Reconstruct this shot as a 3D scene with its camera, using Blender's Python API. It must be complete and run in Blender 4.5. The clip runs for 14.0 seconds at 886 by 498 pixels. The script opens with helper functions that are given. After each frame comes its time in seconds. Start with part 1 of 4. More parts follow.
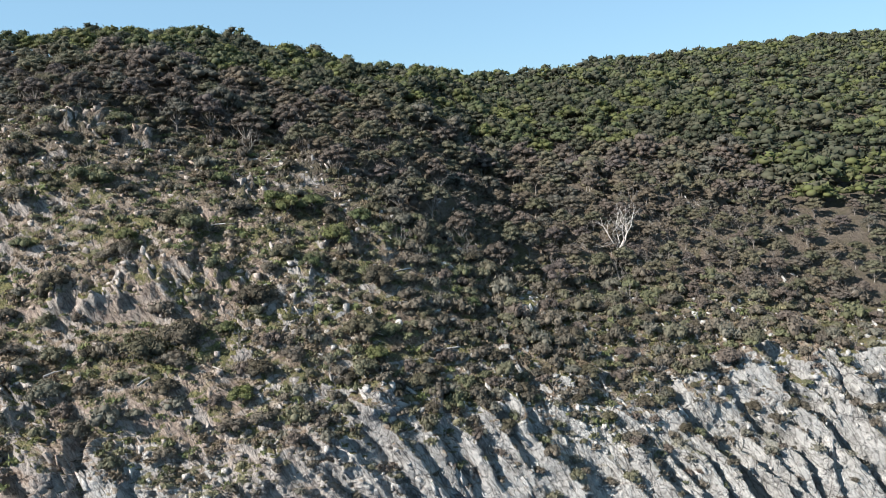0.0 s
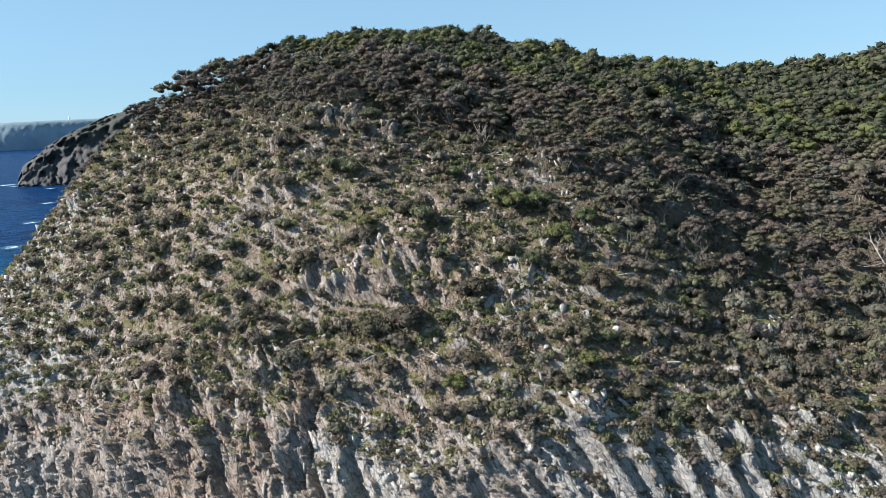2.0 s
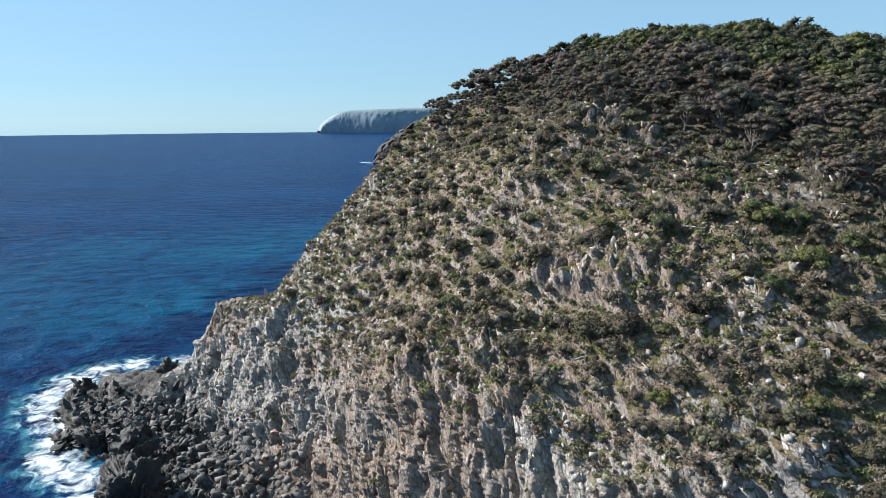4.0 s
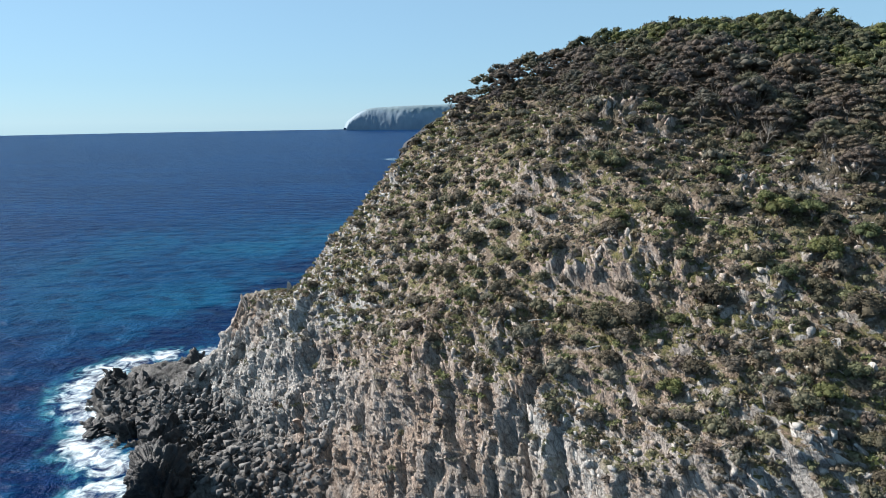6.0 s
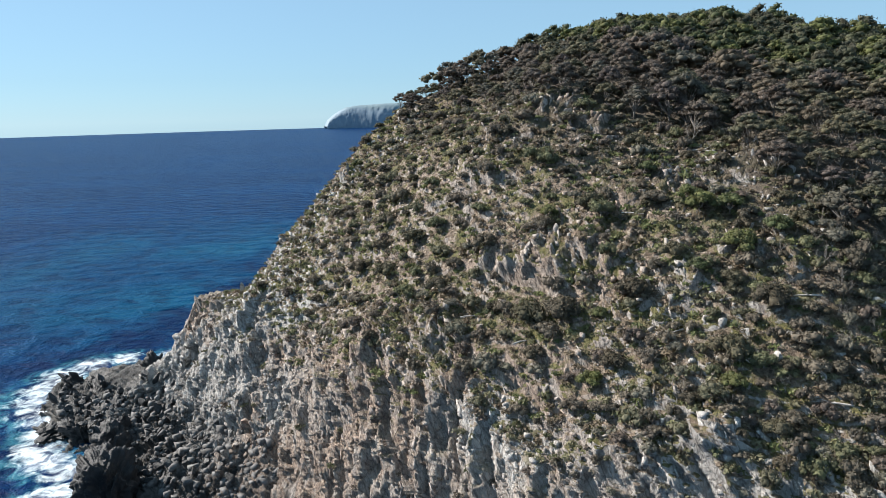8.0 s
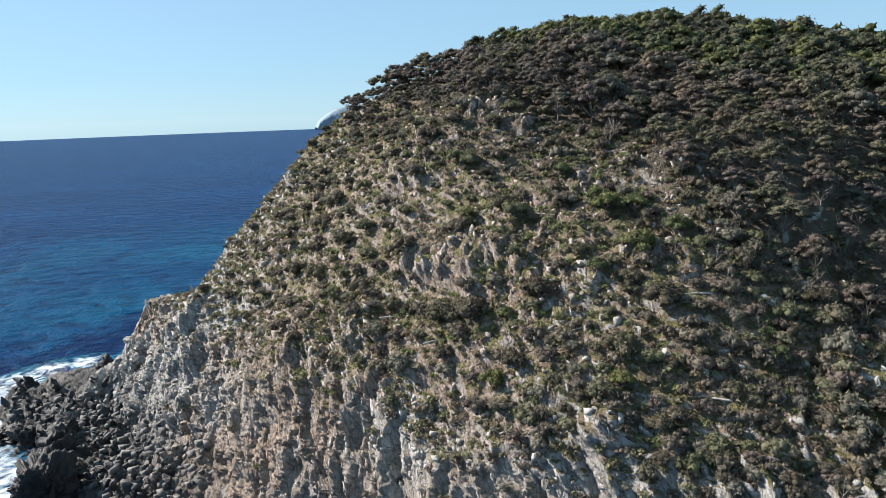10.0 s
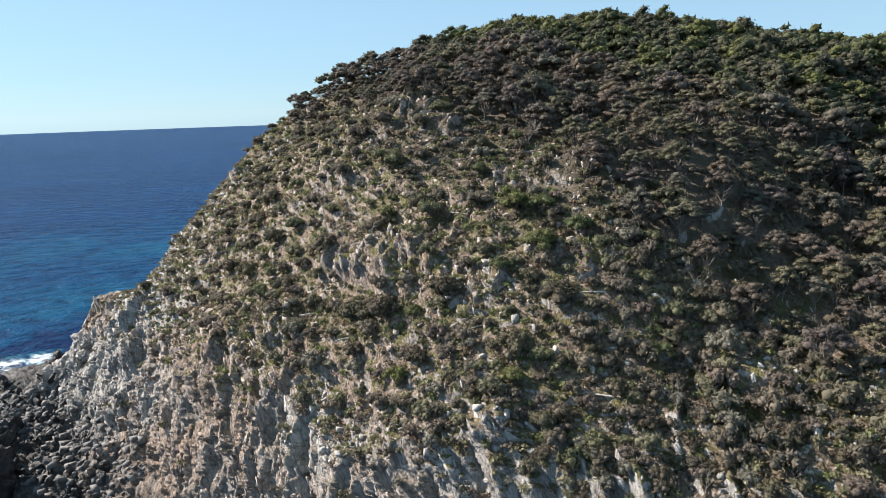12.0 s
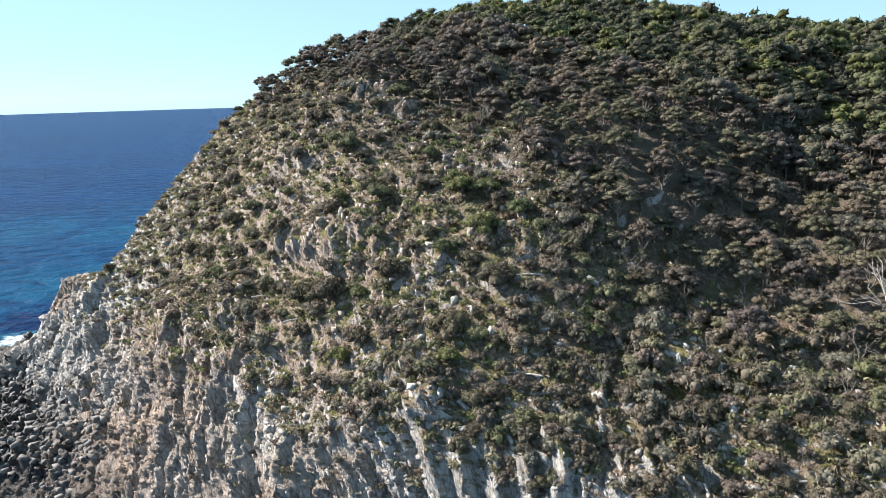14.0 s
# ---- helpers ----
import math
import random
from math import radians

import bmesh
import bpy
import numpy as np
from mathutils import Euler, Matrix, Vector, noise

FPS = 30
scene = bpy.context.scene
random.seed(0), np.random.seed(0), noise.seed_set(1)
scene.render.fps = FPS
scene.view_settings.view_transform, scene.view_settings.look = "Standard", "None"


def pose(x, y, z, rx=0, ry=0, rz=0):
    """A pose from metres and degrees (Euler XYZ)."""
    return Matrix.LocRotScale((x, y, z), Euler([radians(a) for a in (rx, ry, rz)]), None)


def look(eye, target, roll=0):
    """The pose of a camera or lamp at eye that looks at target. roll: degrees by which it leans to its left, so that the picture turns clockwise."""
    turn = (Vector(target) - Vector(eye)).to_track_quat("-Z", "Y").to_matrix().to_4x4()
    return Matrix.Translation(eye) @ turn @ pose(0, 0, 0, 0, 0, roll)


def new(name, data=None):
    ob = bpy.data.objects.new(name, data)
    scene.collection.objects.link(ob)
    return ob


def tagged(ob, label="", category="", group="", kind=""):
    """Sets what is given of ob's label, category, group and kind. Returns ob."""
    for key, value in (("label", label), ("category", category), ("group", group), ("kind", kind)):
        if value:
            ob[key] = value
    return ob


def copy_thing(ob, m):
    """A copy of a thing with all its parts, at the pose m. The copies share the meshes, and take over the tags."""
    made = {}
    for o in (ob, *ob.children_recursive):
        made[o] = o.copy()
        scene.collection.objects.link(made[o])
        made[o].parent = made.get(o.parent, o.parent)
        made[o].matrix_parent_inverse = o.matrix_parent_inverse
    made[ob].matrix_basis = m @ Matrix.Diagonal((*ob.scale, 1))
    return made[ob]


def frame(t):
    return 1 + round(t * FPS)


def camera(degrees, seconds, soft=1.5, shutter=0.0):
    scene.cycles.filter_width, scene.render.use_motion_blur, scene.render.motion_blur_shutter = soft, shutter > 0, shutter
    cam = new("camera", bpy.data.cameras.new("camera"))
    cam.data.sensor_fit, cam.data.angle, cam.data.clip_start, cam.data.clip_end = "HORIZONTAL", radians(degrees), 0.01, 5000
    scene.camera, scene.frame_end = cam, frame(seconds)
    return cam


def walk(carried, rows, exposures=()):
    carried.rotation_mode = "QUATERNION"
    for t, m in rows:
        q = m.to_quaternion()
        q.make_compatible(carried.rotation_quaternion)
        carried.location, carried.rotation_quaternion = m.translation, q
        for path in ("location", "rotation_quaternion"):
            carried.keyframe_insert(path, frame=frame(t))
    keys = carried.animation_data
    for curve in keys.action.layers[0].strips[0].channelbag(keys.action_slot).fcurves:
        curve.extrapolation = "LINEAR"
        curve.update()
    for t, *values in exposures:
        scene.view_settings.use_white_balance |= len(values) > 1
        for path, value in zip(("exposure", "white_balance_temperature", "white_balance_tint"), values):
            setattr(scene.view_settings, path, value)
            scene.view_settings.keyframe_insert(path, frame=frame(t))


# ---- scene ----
from mathutils.kdtree import KDTree

cam = camera(65.45, 14.0, soft=0.6)
PATH = [
    (0.0, 0.00, 0.00, 72.00, 79.10, 2.51, -0.33),
    (0.5, -0.78, -0.16, 72.36, 79.05, 2.37, 1.88),
    (0.6, -0.71, -0.14, 72.40, 79.18, 2.18, 5.85),
    (0.7, -0.64, -0.12, 72.44, 79.32, 1.96, 10.31),
    (0.8, -0.57, -0.10, 72.48, 79.44, 1.77, 14.12),
    (0.9, -0.50, -0.08, 72.51, 79.54, 1.62, 17.14),
    (1.0, -0.43, -0.06, 72.55, 79.56, 1.59, 17.78),
    (1.5, 0.44, 0.51, 72.49, 79.47, 1.96, 19.62),
    (2.0, 1.95, 1.32, 72.43, 79.40, 2.19, 19.62),
    (2.5, 3.97, 1.95, 72.81, 79.47, 2.06, 24.32),
    (3.0, 8.35, 4.40, 72.48, 79.75, 1.22, 36.32),
    (3.5, 11.76, 5.66, 72.78, 79.82, 0.44, 42.30),
    (3.7, 12.46, 5.54, 73.25, 79.58, 0.18, 44.82),
    (5.8, 15.35, 4.93, 72.83, 79.24, 0.67, 48.34),
    (6.0, 15.70, 5.03, 72.85, 79.19, 0.76, 48.24),
    (6.5, 16.79, 5.71, 72.88, 79.06, 1.01, 47.68),
    (7.0, 18.20, 6.95, 72.84, 79.01, 1.23, 47.34),
    (7.5, 19.81, 8.39, 72.96, 78.91, 1.35, 46.99),
    (8.0, 21.63, 10.17, 72.97, 78.93, 1.48, 46.77),
    (8.2, 22.45, 10.90, 72.99, 78.98, 1.46, 46.74),
    (10.3, 31.73, 18.57, 73.23, 78.82, 2.01, 46.01),
    (10.5, 32.57, 19.34, 73.33, 78.70, 1.95, 45.82),
    (11.0, 35.02, 21.11, 73.34, 78.69, 1.88, 45.69),
    (11.5, 37.25, 22.86, 73.45, 78.58, 1.82, 45.58),
    (12.0, 39.19, 24.35, 73.56, 78.52, 1.68, 45.42),
    (12.5, 40.91, 25.59, 73.59, 78.48, 1.65, 45.25),
    (13.0, 42.46, 26.45, 73.63, 78.23, 1.54, 45.05),
    (13.5, 43.71, 27.30, 73.58, 77.81, 1.47, 44.94),
    (14.0, 44.79, 27.88, 73.62, 77.12, 1.39, 44.81),
]
walk(cam, [(t, pose(x, y, z, rx, ry, rz)) for t, x, y, z, rx, ry, rz in PATH], exposures=[(0.0, 1.10, 6350, 10), (3.5, 1.02, 6350, 10), (6.5, 0.98, 6450, 10), (11.0, 1.14, 6700, 12), (12.5, 1.2, 6850, 13), (13.5, 1.28, 6850, 13), (14.0, 1.50, 6700, 12)])

# ---- light ----
SUN_TO = Vector((-0.76, -0.39, 0.59)).normalized()
world = bpy.data.worlds.new("sky")
scene.world = world
world.use_nodes = True
wn = world.node_tree
sky = wn.nodes.new("ShaderNodeTexSky")
sky.sky_type, sky.sun_disc = "NISHITA", False
sky.sun_elevation = math.asin(SUN_TO.z)
sky.sun_rotation = math.atan2(SUN_TO.x, SUN_TO.y)
sky.altitude, sky.air_density, sky.dust_density, sky.ozone_density = 50, 1.0, 0.0, 4.0
haze = wn.nodes.new("ShaderNodeHueSaturation")
haze.inputs["Saturation"].default_value = 0.70
wn.links.new(sky.outputs[0], haze.inputs["Color"])
tone = wn.nodes.new("ShaderNodeMix")
tone.data_type, tone.blend_type = "RGBA", "MULTIPLY"
tone.inputs[0].default_value, tone.inputs[7].default_value = 1.0, (0.76, 0.98, 1.14, 1)
wn.links.new(haze.outputs[0], tone.inputs[6])
veil = wn.nodes.new("ShaderNodeMix")
veil.data_type = "RGBA"
veil.inputs[0].default_value, veil.inputs[7].default_value = 0.56, (3.25, 5.7, 7.75, 1)
wn.links.new(tone.outputs[2], veil.inputs[6])
wn.links.new(veil.outputs[2], wn.nodes["Background"].inputs[0])
wn.nodes["Background"].inputs[1].default_value = 0.057
sun = new("sun", bpy.data.lights.new("sun", "SUN"))
sun.data.energy, sun.data.angle, sun.data.color = 5.0, radians(0.6), (1.0, 0.95, 0.885)
sun.matrix_world = look(SUN_TO * 100, (0, 0, 0))

# ---- materials ----
def shader(name):
    m = bpy.data.materials.new(name)
    m.use_nodes = True
    nt = m.node_tree
    return m, nt, nt.nodes["Principled BSDF"]


def node(nt, kind, ins=(), **props):
    n = nt.nodes.new("ShaderNode" + kind)
    for k, v in props.items():
        setattr(n, k, v)
    for k, v in dict(ins).items():
        if isinstance(v, bpy.types.NodeSocket):
            nt.links.new(v, n.inputs[k])
        else:
            n.inputs[k].default_value = v
    return n


def place(nt):
    return node(nt, "NewGeometry").outputs["Position"]


def grain(nt, at, scale, detail=4.0, rough=0.6, stretch=None, warp=0.0):
    """A noise value at a world position; stretch scales the three axes."""
    if stretch:
        at = node(nt, "VectorMath", {0: at, 1: stretch}, operation="MULTIPLY").outputs[0]
    return node(nt, "TexNoise", {"Vector": at, "Scale": scale, "Detail": detail, "Roughness": rough, "Distortion": warp}).outputs[0]


def step(nt, value, lo, hi, a=0.0, b=1.0):
    return node(nt, "MapRange", {0: value, 1: lo, 2: hi, 3: a, 4: b}, interpolation_type="SMOOTHSTEP").outputs[0]


def calc(nt, op, a, b=0.0):
    return node(nt, "Math", {0: a, 1: b}, operation=op).outputs[0]


def mix(nt, fac, a, b, blend="MIX"):
    n = node(nt, "Mix", data_type="RGBA", blend_type=blend)
    for k, v in ((0, fac), (6, a), (7, b)):
        if isinstance(v, bpy.types.NodeSocket):
            nt.links.new(v, n.inputs[k])
        else:
            n.inputs[k].default_value = (*v, 1) if isinstance(v, tuple) and len(v) == 3 else v
    return n.outputs[2]


def bump(nt, bsdf, height, strength, distance):
    b = node(nt, "Bump", {"Height": height, "Strength": strength, "Distance": distance})
    nt.links.new(b.outputs[0], bsdf.inputs["Normal"])


def split(nt, at):
    s = node(nt, "SeparateXYZ", {0: at})
    return s.outputs


def bedded(nt, at):
    """The position turned into the beds: x across them, y down the dip."""
    x, y, z = split(nt, at)
    across = calc(nt, "ADD", calc(nt, "MULTIPLY", x, 0.86), calc(nt, "ADD", calc(nt, "MULTIPLY", z, 0.46), calc(nt, "MULTIPLY", y, 0.22)))
    down = calc(nt, "SUBTRACT", calc(nt, "MULTIPLY", x, 0.46), calc(nt, "MULTIPLY", z, 0.86))
    return node(nt, "CombineXYZ", {0: across, 1: down, 2: y}).outputs[0]


# pale bleached patches on the rock: place, reach, strength
PALE = ((-38, 71, 33, 6.0, 0.75), (-30, 72, 30, 5.0, 0.6), (-98, 80, 37, 9.0, 0.7), (-92, 72, 20, 6.0, 0.5), (14, 84, 32, 7.0, 0.5))
# rusty patches on the rock: place, reach, strength
STAINS = ((-40, 86, 50, 6.0, 0.75), (-47, 86, 50, 4.0, 0.6), (-62, 73, 36, 6.0, 0.6), (2.9, 79, 30, 2.6, 0.9), (-65, 66, 20, 5.0, 0.85), (-54, 110, 72, 4.0, 0.5), (-140, 79, 25, 7.0, 0.8), (-128, 78, 24, 7.0, 0.5))


def rock_colour(nt, at):
    """Grey schist with pale faces and dark cracks along its beds, brown and orange iron stain, and a dark wet foot."""
    x, y, z = split(nt, at)
    bed = bedded(nt, at)
    big = grain(nt, at, 0.055, 3)
    mid = grain(nt, bed, 0.7, 6, 0.7, (1.0, 0.34, 0.6), 0.25)
    fine = grain(nt, bed, 2.8, 6, 0.74, (1.0, 0.32, 0.7), 0.12)
    chunk = node(nt, "TexVoronoi", {"Vector": node(nt, "VectorMath", {0: bed, 1: (1.0, 0.5, 0.8)}, operation="MULTIPLY").outputs[0], "Scale": 1.25, "Detail": 2.0, "Roughness": 0.6})
    facet = node(nt, "SeparateColor", {0: chunk.outputs["Color"]}).outputs[0]
    c = mix(nt, step(nt, mid, 0.40, 0.60), (0.205, 0.19, 0.177), (0.52, 0.492, 0.46))
    c = mix(nt, step(nt, facet, 0.5, 0.05, 0, 0.6), c, (0.15, 0.142, 0.132))
    c = mix(nt, step(nt, facet, 0.6, 1.0, 0, 0.5), c, (0.52, 0.497, 0.465))
    c = mix(nt, step(nt, fine, 0.56, 0.68, 0.0, 0.5), c, (0.52, 0.50, 0.47))
    c = mix(nt, step(nt, fine, 0.46, 0.36, 0.0, 0.7), c, (0.07, 0.064, 0.058))
    wavy = node(nt, "VectorMath", {0: bed, 1: node(nt, "VectorMath", {0: node(nt, "TexNoise", {"Vector": at, "Scale": 0.8, "Detail": 3.0}).outputs["Color"], 1: (0.6, 0.6, 0.6)}, operation="MULTIPLY").outputs[0]}, operation="ADD").outputs[0]
    cracks = None
    for scale, lo, hi in (((0.55, 0.16, 0.4), 0.0, 0.05), ((1.3, 0.5, 0.9), 0.0, 0.05)):
        edge = node(nt, "TexVoronoi", {"Vector": node(nt, "VectorMath", {0: wavy, 1: scale}, operation="MULTIPLY").outputs[0], "Scale": 1.0}, feature="DISTANCE_TO_EDGE").outputs["Distance"]
        line = step(nt, edge, lo, hi, 1.0, 0.0)
        cracks = line if cracks is None else calc(nt, "MAXIMUM", cracks, calc(nt, "MULTIPLY", line, 0.75))
    cracks = calc(nt, "MULTIPLY", cracks, step(nt, mid, 0.35, 0.6, 1.0, 0.55))
    iron = calc(nt, "MULTIPLY", step(nt, big, 0.44, 0.60), step(nt, grain(nt, bed, 0.35, 4, 0.6, (1, 0.35, 1)), 0.40, 0.62))
    belt = calc(nt, "MULTIPLY", step(nt, x, -112, -88), step(nt, x, 0, -36))
    iron = calc(nt, "MULTIPLY", calc(nt, "ADD", calc(nt, "MULTIPLY", iron, 1.3), 0.45), belt)
    for sx, sy, sz, sr, much in PALE:
        dist = node(nt, "VectorMath", {0: at, 1: (sx, sy, sz)}, operation="DISTANCE").outputs["Value"]
        dist = calc(nt, "ADD", dist, calc(nt, "MULTIPLY", calc(nt, "SUBTRACT", mid, 0.5), sr * 2.5))
        c = mix(nt, step(nt, dist, sr * 1.2, sr * 0.5, 0, much), c, mix(nt, step(nt, fine, 0.38, 0.58), (0.30, 0.29, 0.275), (0.64, 0.62, 0.585)))
        iron = calc(nt, "MULTIPLY", iron, step(nt, dist, sr * 0.5, sr * 1.2, 0.3, 1.0))
    for sx, sy, sz, sr, much in STAINS:
        dist = node(nt, "VectorMath", {0: at, 1: (sx, sy, sz)}, operation="DISTANCE").outputs["Value"]
        dist = calc(nt, "ADD", dist, calc(nt, "MULTIPLY", calc(nt, "SUBTRACT", mid, 0.5), sr * 2.5))
        iron = calc(nt, "MAXIMUM", iron, step(nt, dist, sr * 1.1, sr * 0.6, 0, much))
    c = mix(nt, calc(nt, "MINIMUM", iron, 0.85), c, mix(nt, step(nt, fine, 0.35, 0.65), (0.175, 0.115, 0.085), (0.49, 0.37, 0.28)))
    east = step(nt, x, -8, 25)
    c = mix(nt, calc(nt, "MULTIPLY", east, 0.35), c, mix(nt, step(nt, fine, 0.35, 0.6), (0.14, 0.13, 0.12), (0.58, 0.56, 0.51)))
    c = mix(nt, calc(nt, "MULTIPLY", cracks, 0.6), c, (0.06, 0.05, 0.042))
    fine = calc(nt, "SUBTRACT", fine, calc(nt, "MULTIPLY", cracks, 0.35))
    wet = calc(nt, "MULTIPLY", step(nt, calc(nt, "ADD", z, calc(nt, "MULTIPLY", mid, 10.0)), 20.0, 10.0), step(nt, big, 0.62, 0.40, 0.7, 1.0))
    return mix(nt, calc(nt, "MULTIPLY", wet, 0.85), c, (0.024, 0.023, 0.023)), mid, fine


def make_ground():
    m, nt, b = shader("headland_ground")
    at = place(nt)
    rock, mid, fine = rock_colour(nt, at)
    nz = split(nt, node(nt, "NewGeometry").outputs["Normal"])[2]
    soil = mix(nt, step(nt, grain(nt, at, 0.9, 5, 0.7), 0.35, 0.65), (0.163, 0.116, 0.081), (0.295, 0.222, 0.162))
    soil = mix(nt, step(nt, grain(nt, at, 4.5, 4, 0.7), 0.5, 0.72, 0, 0.6), soil, (0.378, 0.306, 0.237))
    cell = node(nt, "TexVoronoi", {"Vector": at, "Scale": 2.4, "Randomness": 1.0}).outputs
    rubble = node(nt, "SeparateColor", {0: cell["Color"]}).outputs[0]
    soil = mix(nt, step(nt, rubble, 0.6, 1.0, 0, 0.7), soil, (0.409, 0.345, 0.272))
    soil = mix(nt, step(nt, rubble, 0.35, 0.05, 0, 0.7), soil, (0.053, 0.039, 0.026))
    grass = mix(nt, step(nt, grain(nt, at, 3.0, 4, 0.7), 0.35, 0.65), (0.076, 0.077, 0.024), (0.189, 0.165, 0.061))
    soil = mix(nt, step(nt, grain(nt, at, 0.28, 5, 0.65), 0.46, 0.58), soil, grass)
    nz = calc(nt, "ADD", nz, step(nt, split(nt, at)[2], 33, 44, 0, 0.16))
    flat = step(nt, calc(nt, "ADD", nz, calc(nt, "MULTIPLY", calc(nt, "SUBTRACT", grain(nt, at, 0.5, 5, 0.7), 0.5), 0.8)), 0.60, 0.74)
    soil = mix(nt, step(nt, calc(nt, "ADD", split(nt, at)[2], calc(nt, "MULTIPLY", split(nt, at)[0], 0.25)), 48, 60, 0, 0.8), soil, mix(nt, grain(nt, at, 2.0, 5, 0.7), (0.05, 0.04, 0.03), (0.14, 0.11, 0.08)))
    high = step(nt, split(nt, at)[2], 22, 36)
    c = mix(nt, calc(nt, "MULTIPLY", flat, high), rock, soil)
    nt.links.new(c, b.inputs["Base Color"])
    b.inputs["Roughness"].default_value = 0.9
    bump(nt, b, calc(nt, "ADD", fine, calc(nt, "MULTIPLY", mid, 1.4)), 1.0, 0.8)
    return m


def make_rock():
    m, nt, b = shader("schist")
    c, mid, fine = rock_colour(nt, place(nt))
    nt.links.new(c, b.inputs["Base Color"])
    b.inputs["Roughness"].default_value = 0.85
    bump(nt, b, fine, 0.9, 0.4)
    return m


def make_wet_rock():
    m, nt, b = shader("dark_sea_rock")
    at = place(nt)
    c = mix(nt, step(nt, grain(nt, at, 0.6, 6, 0.7), 0.35, 0.7), (0.008, 0.008, 0.009), (0.036, 0.034, 0.034))
    c = mix(nt, step(nt, calc(nt, "ADD", split(nt, at)[2], calc(nt, "MULTIPLY", grain(nt, at, 0.4), 8.0)), 13.0, 20.0, 0, 0.35), c, (0.10, 0.096, 0.092))
    nt.links.new(c, b.inputs["Base Color"])
    b.inputs["Roughness"].default_value = 0.6
    bump(nt, b, grain(nt, at, 1.6, 6, 0.7), 0.9, 0.5)
    return m


def make_leaf(name, colours, thin_part=0.3):
    """Foliage whose colour is one of several from plant to plant (tint and Object Info) and varies from leaf tuft to tuft (island)."""
    m, nt, b = shader(name)
    plant = calc(nt, "FRACT", calc(nt, "ADD", node(nt, "Attribute", attribute_name="tint").outputs["Fac"], node(nt, "ObjectInfo").outputs["Random"]))
    tuft = node(nt, "NewGeometry").outputs["Random Per Island"]
    c = colours[0]
    for k, colour in enumerate(colours[1:], 1):
        edge = k / len(colours)
        c = mix(nt, step(nt, plant, edge - 0.02, edge + 0.02), c, colour)
    c = mix(nt, step(nt, grain(nt, place(nt), 0.5, 3), 0.4, 0.65, 0, 0.3), c, (0.12, 0.10, 0.08))
    c = mix(nt, step(nt, tuft, 0.0, 1.0, 0.6, 1.45), (0, 0, 0), c)
    nt.links.new(c, b.inputs["Base Color"])
    b.inputs["Roughness"].default_value = 0.75
    b.inputs["Specular IOR Level"].default_value = 0.2
    thin = node(nt, "BsdfTranslucent", {0: c})
    both = node(nt, "MixShader", {0: thin_part, 1: b.outputs[0], 2: thin.outputs[0]})
    nt.links.new(both.outputs[0], nt.nodes["Material Output"].inputs[0])
    return m


def make_plain(name, a, c2, scale, rough=0.8, detail=5):
    m, nt, b = shader(name)
    at = place(nt)
    g = grain(nt, at, scale, detail, 0.7)
    nt.links.new(mix(nt, step(nt, g, 0.3, 0.7), a, c2), b.inputs["Base Color"])
    b.inputs["Roughness"].default_value = rough
    bump(nt, b, g, 0.5, 0.1)
    return m


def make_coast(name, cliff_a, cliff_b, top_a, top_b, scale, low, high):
    """Coast far away: streaked cliffs below, heath on the heights; the far cape's haze is put into its colours."""
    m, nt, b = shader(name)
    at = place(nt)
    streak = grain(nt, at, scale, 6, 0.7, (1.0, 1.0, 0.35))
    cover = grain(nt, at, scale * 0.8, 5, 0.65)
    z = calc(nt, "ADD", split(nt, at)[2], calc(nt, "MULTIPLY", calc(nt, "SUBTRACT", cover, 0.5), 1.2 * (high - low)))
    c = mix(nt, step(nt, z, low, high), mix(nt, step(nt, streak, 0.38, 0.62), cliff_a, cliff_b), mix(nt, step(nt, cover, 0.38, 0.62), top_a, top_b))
    nt.links.new(c, b.inputs["Base Color"])
    b.inputs["Roughness"].default_value = 0.9
    bump(nt, b, streak, 0.3, 0.12 / scale)
    return m


# surf: places where the swell breaks on the rocks (x, y, reach)
SURF = ((-193, 90, 6), (-199, 78, 7), (-200, 68, 9), (-197, 59, 9), (-190, 52, 9), (-182, 48, 8), (-174, 46, 8), (-166, 46, 7), (-158, 45, 7), (-150, 41, 8), (-142, 41, 7), (-134, 42, 7), (-125, 38, 8), (-116, 36, 7))
FAR_SURF = ((-985, 772, 15), (-945, 752, 9), (-835, 718, 8), (-657, 560, 8), (-528, 430, 7), (-424, 330, 7))


# weed-covered reef that darkens the water off the point (x, y, reach)
REEF = ((-208, 62, 16), (-214, 84, 18), (-226, 112, 24), (-210, 130, 40), (-250, 150, 30), (-285, 182, 26), (-195, 36, 16), (-156, 28, 18))


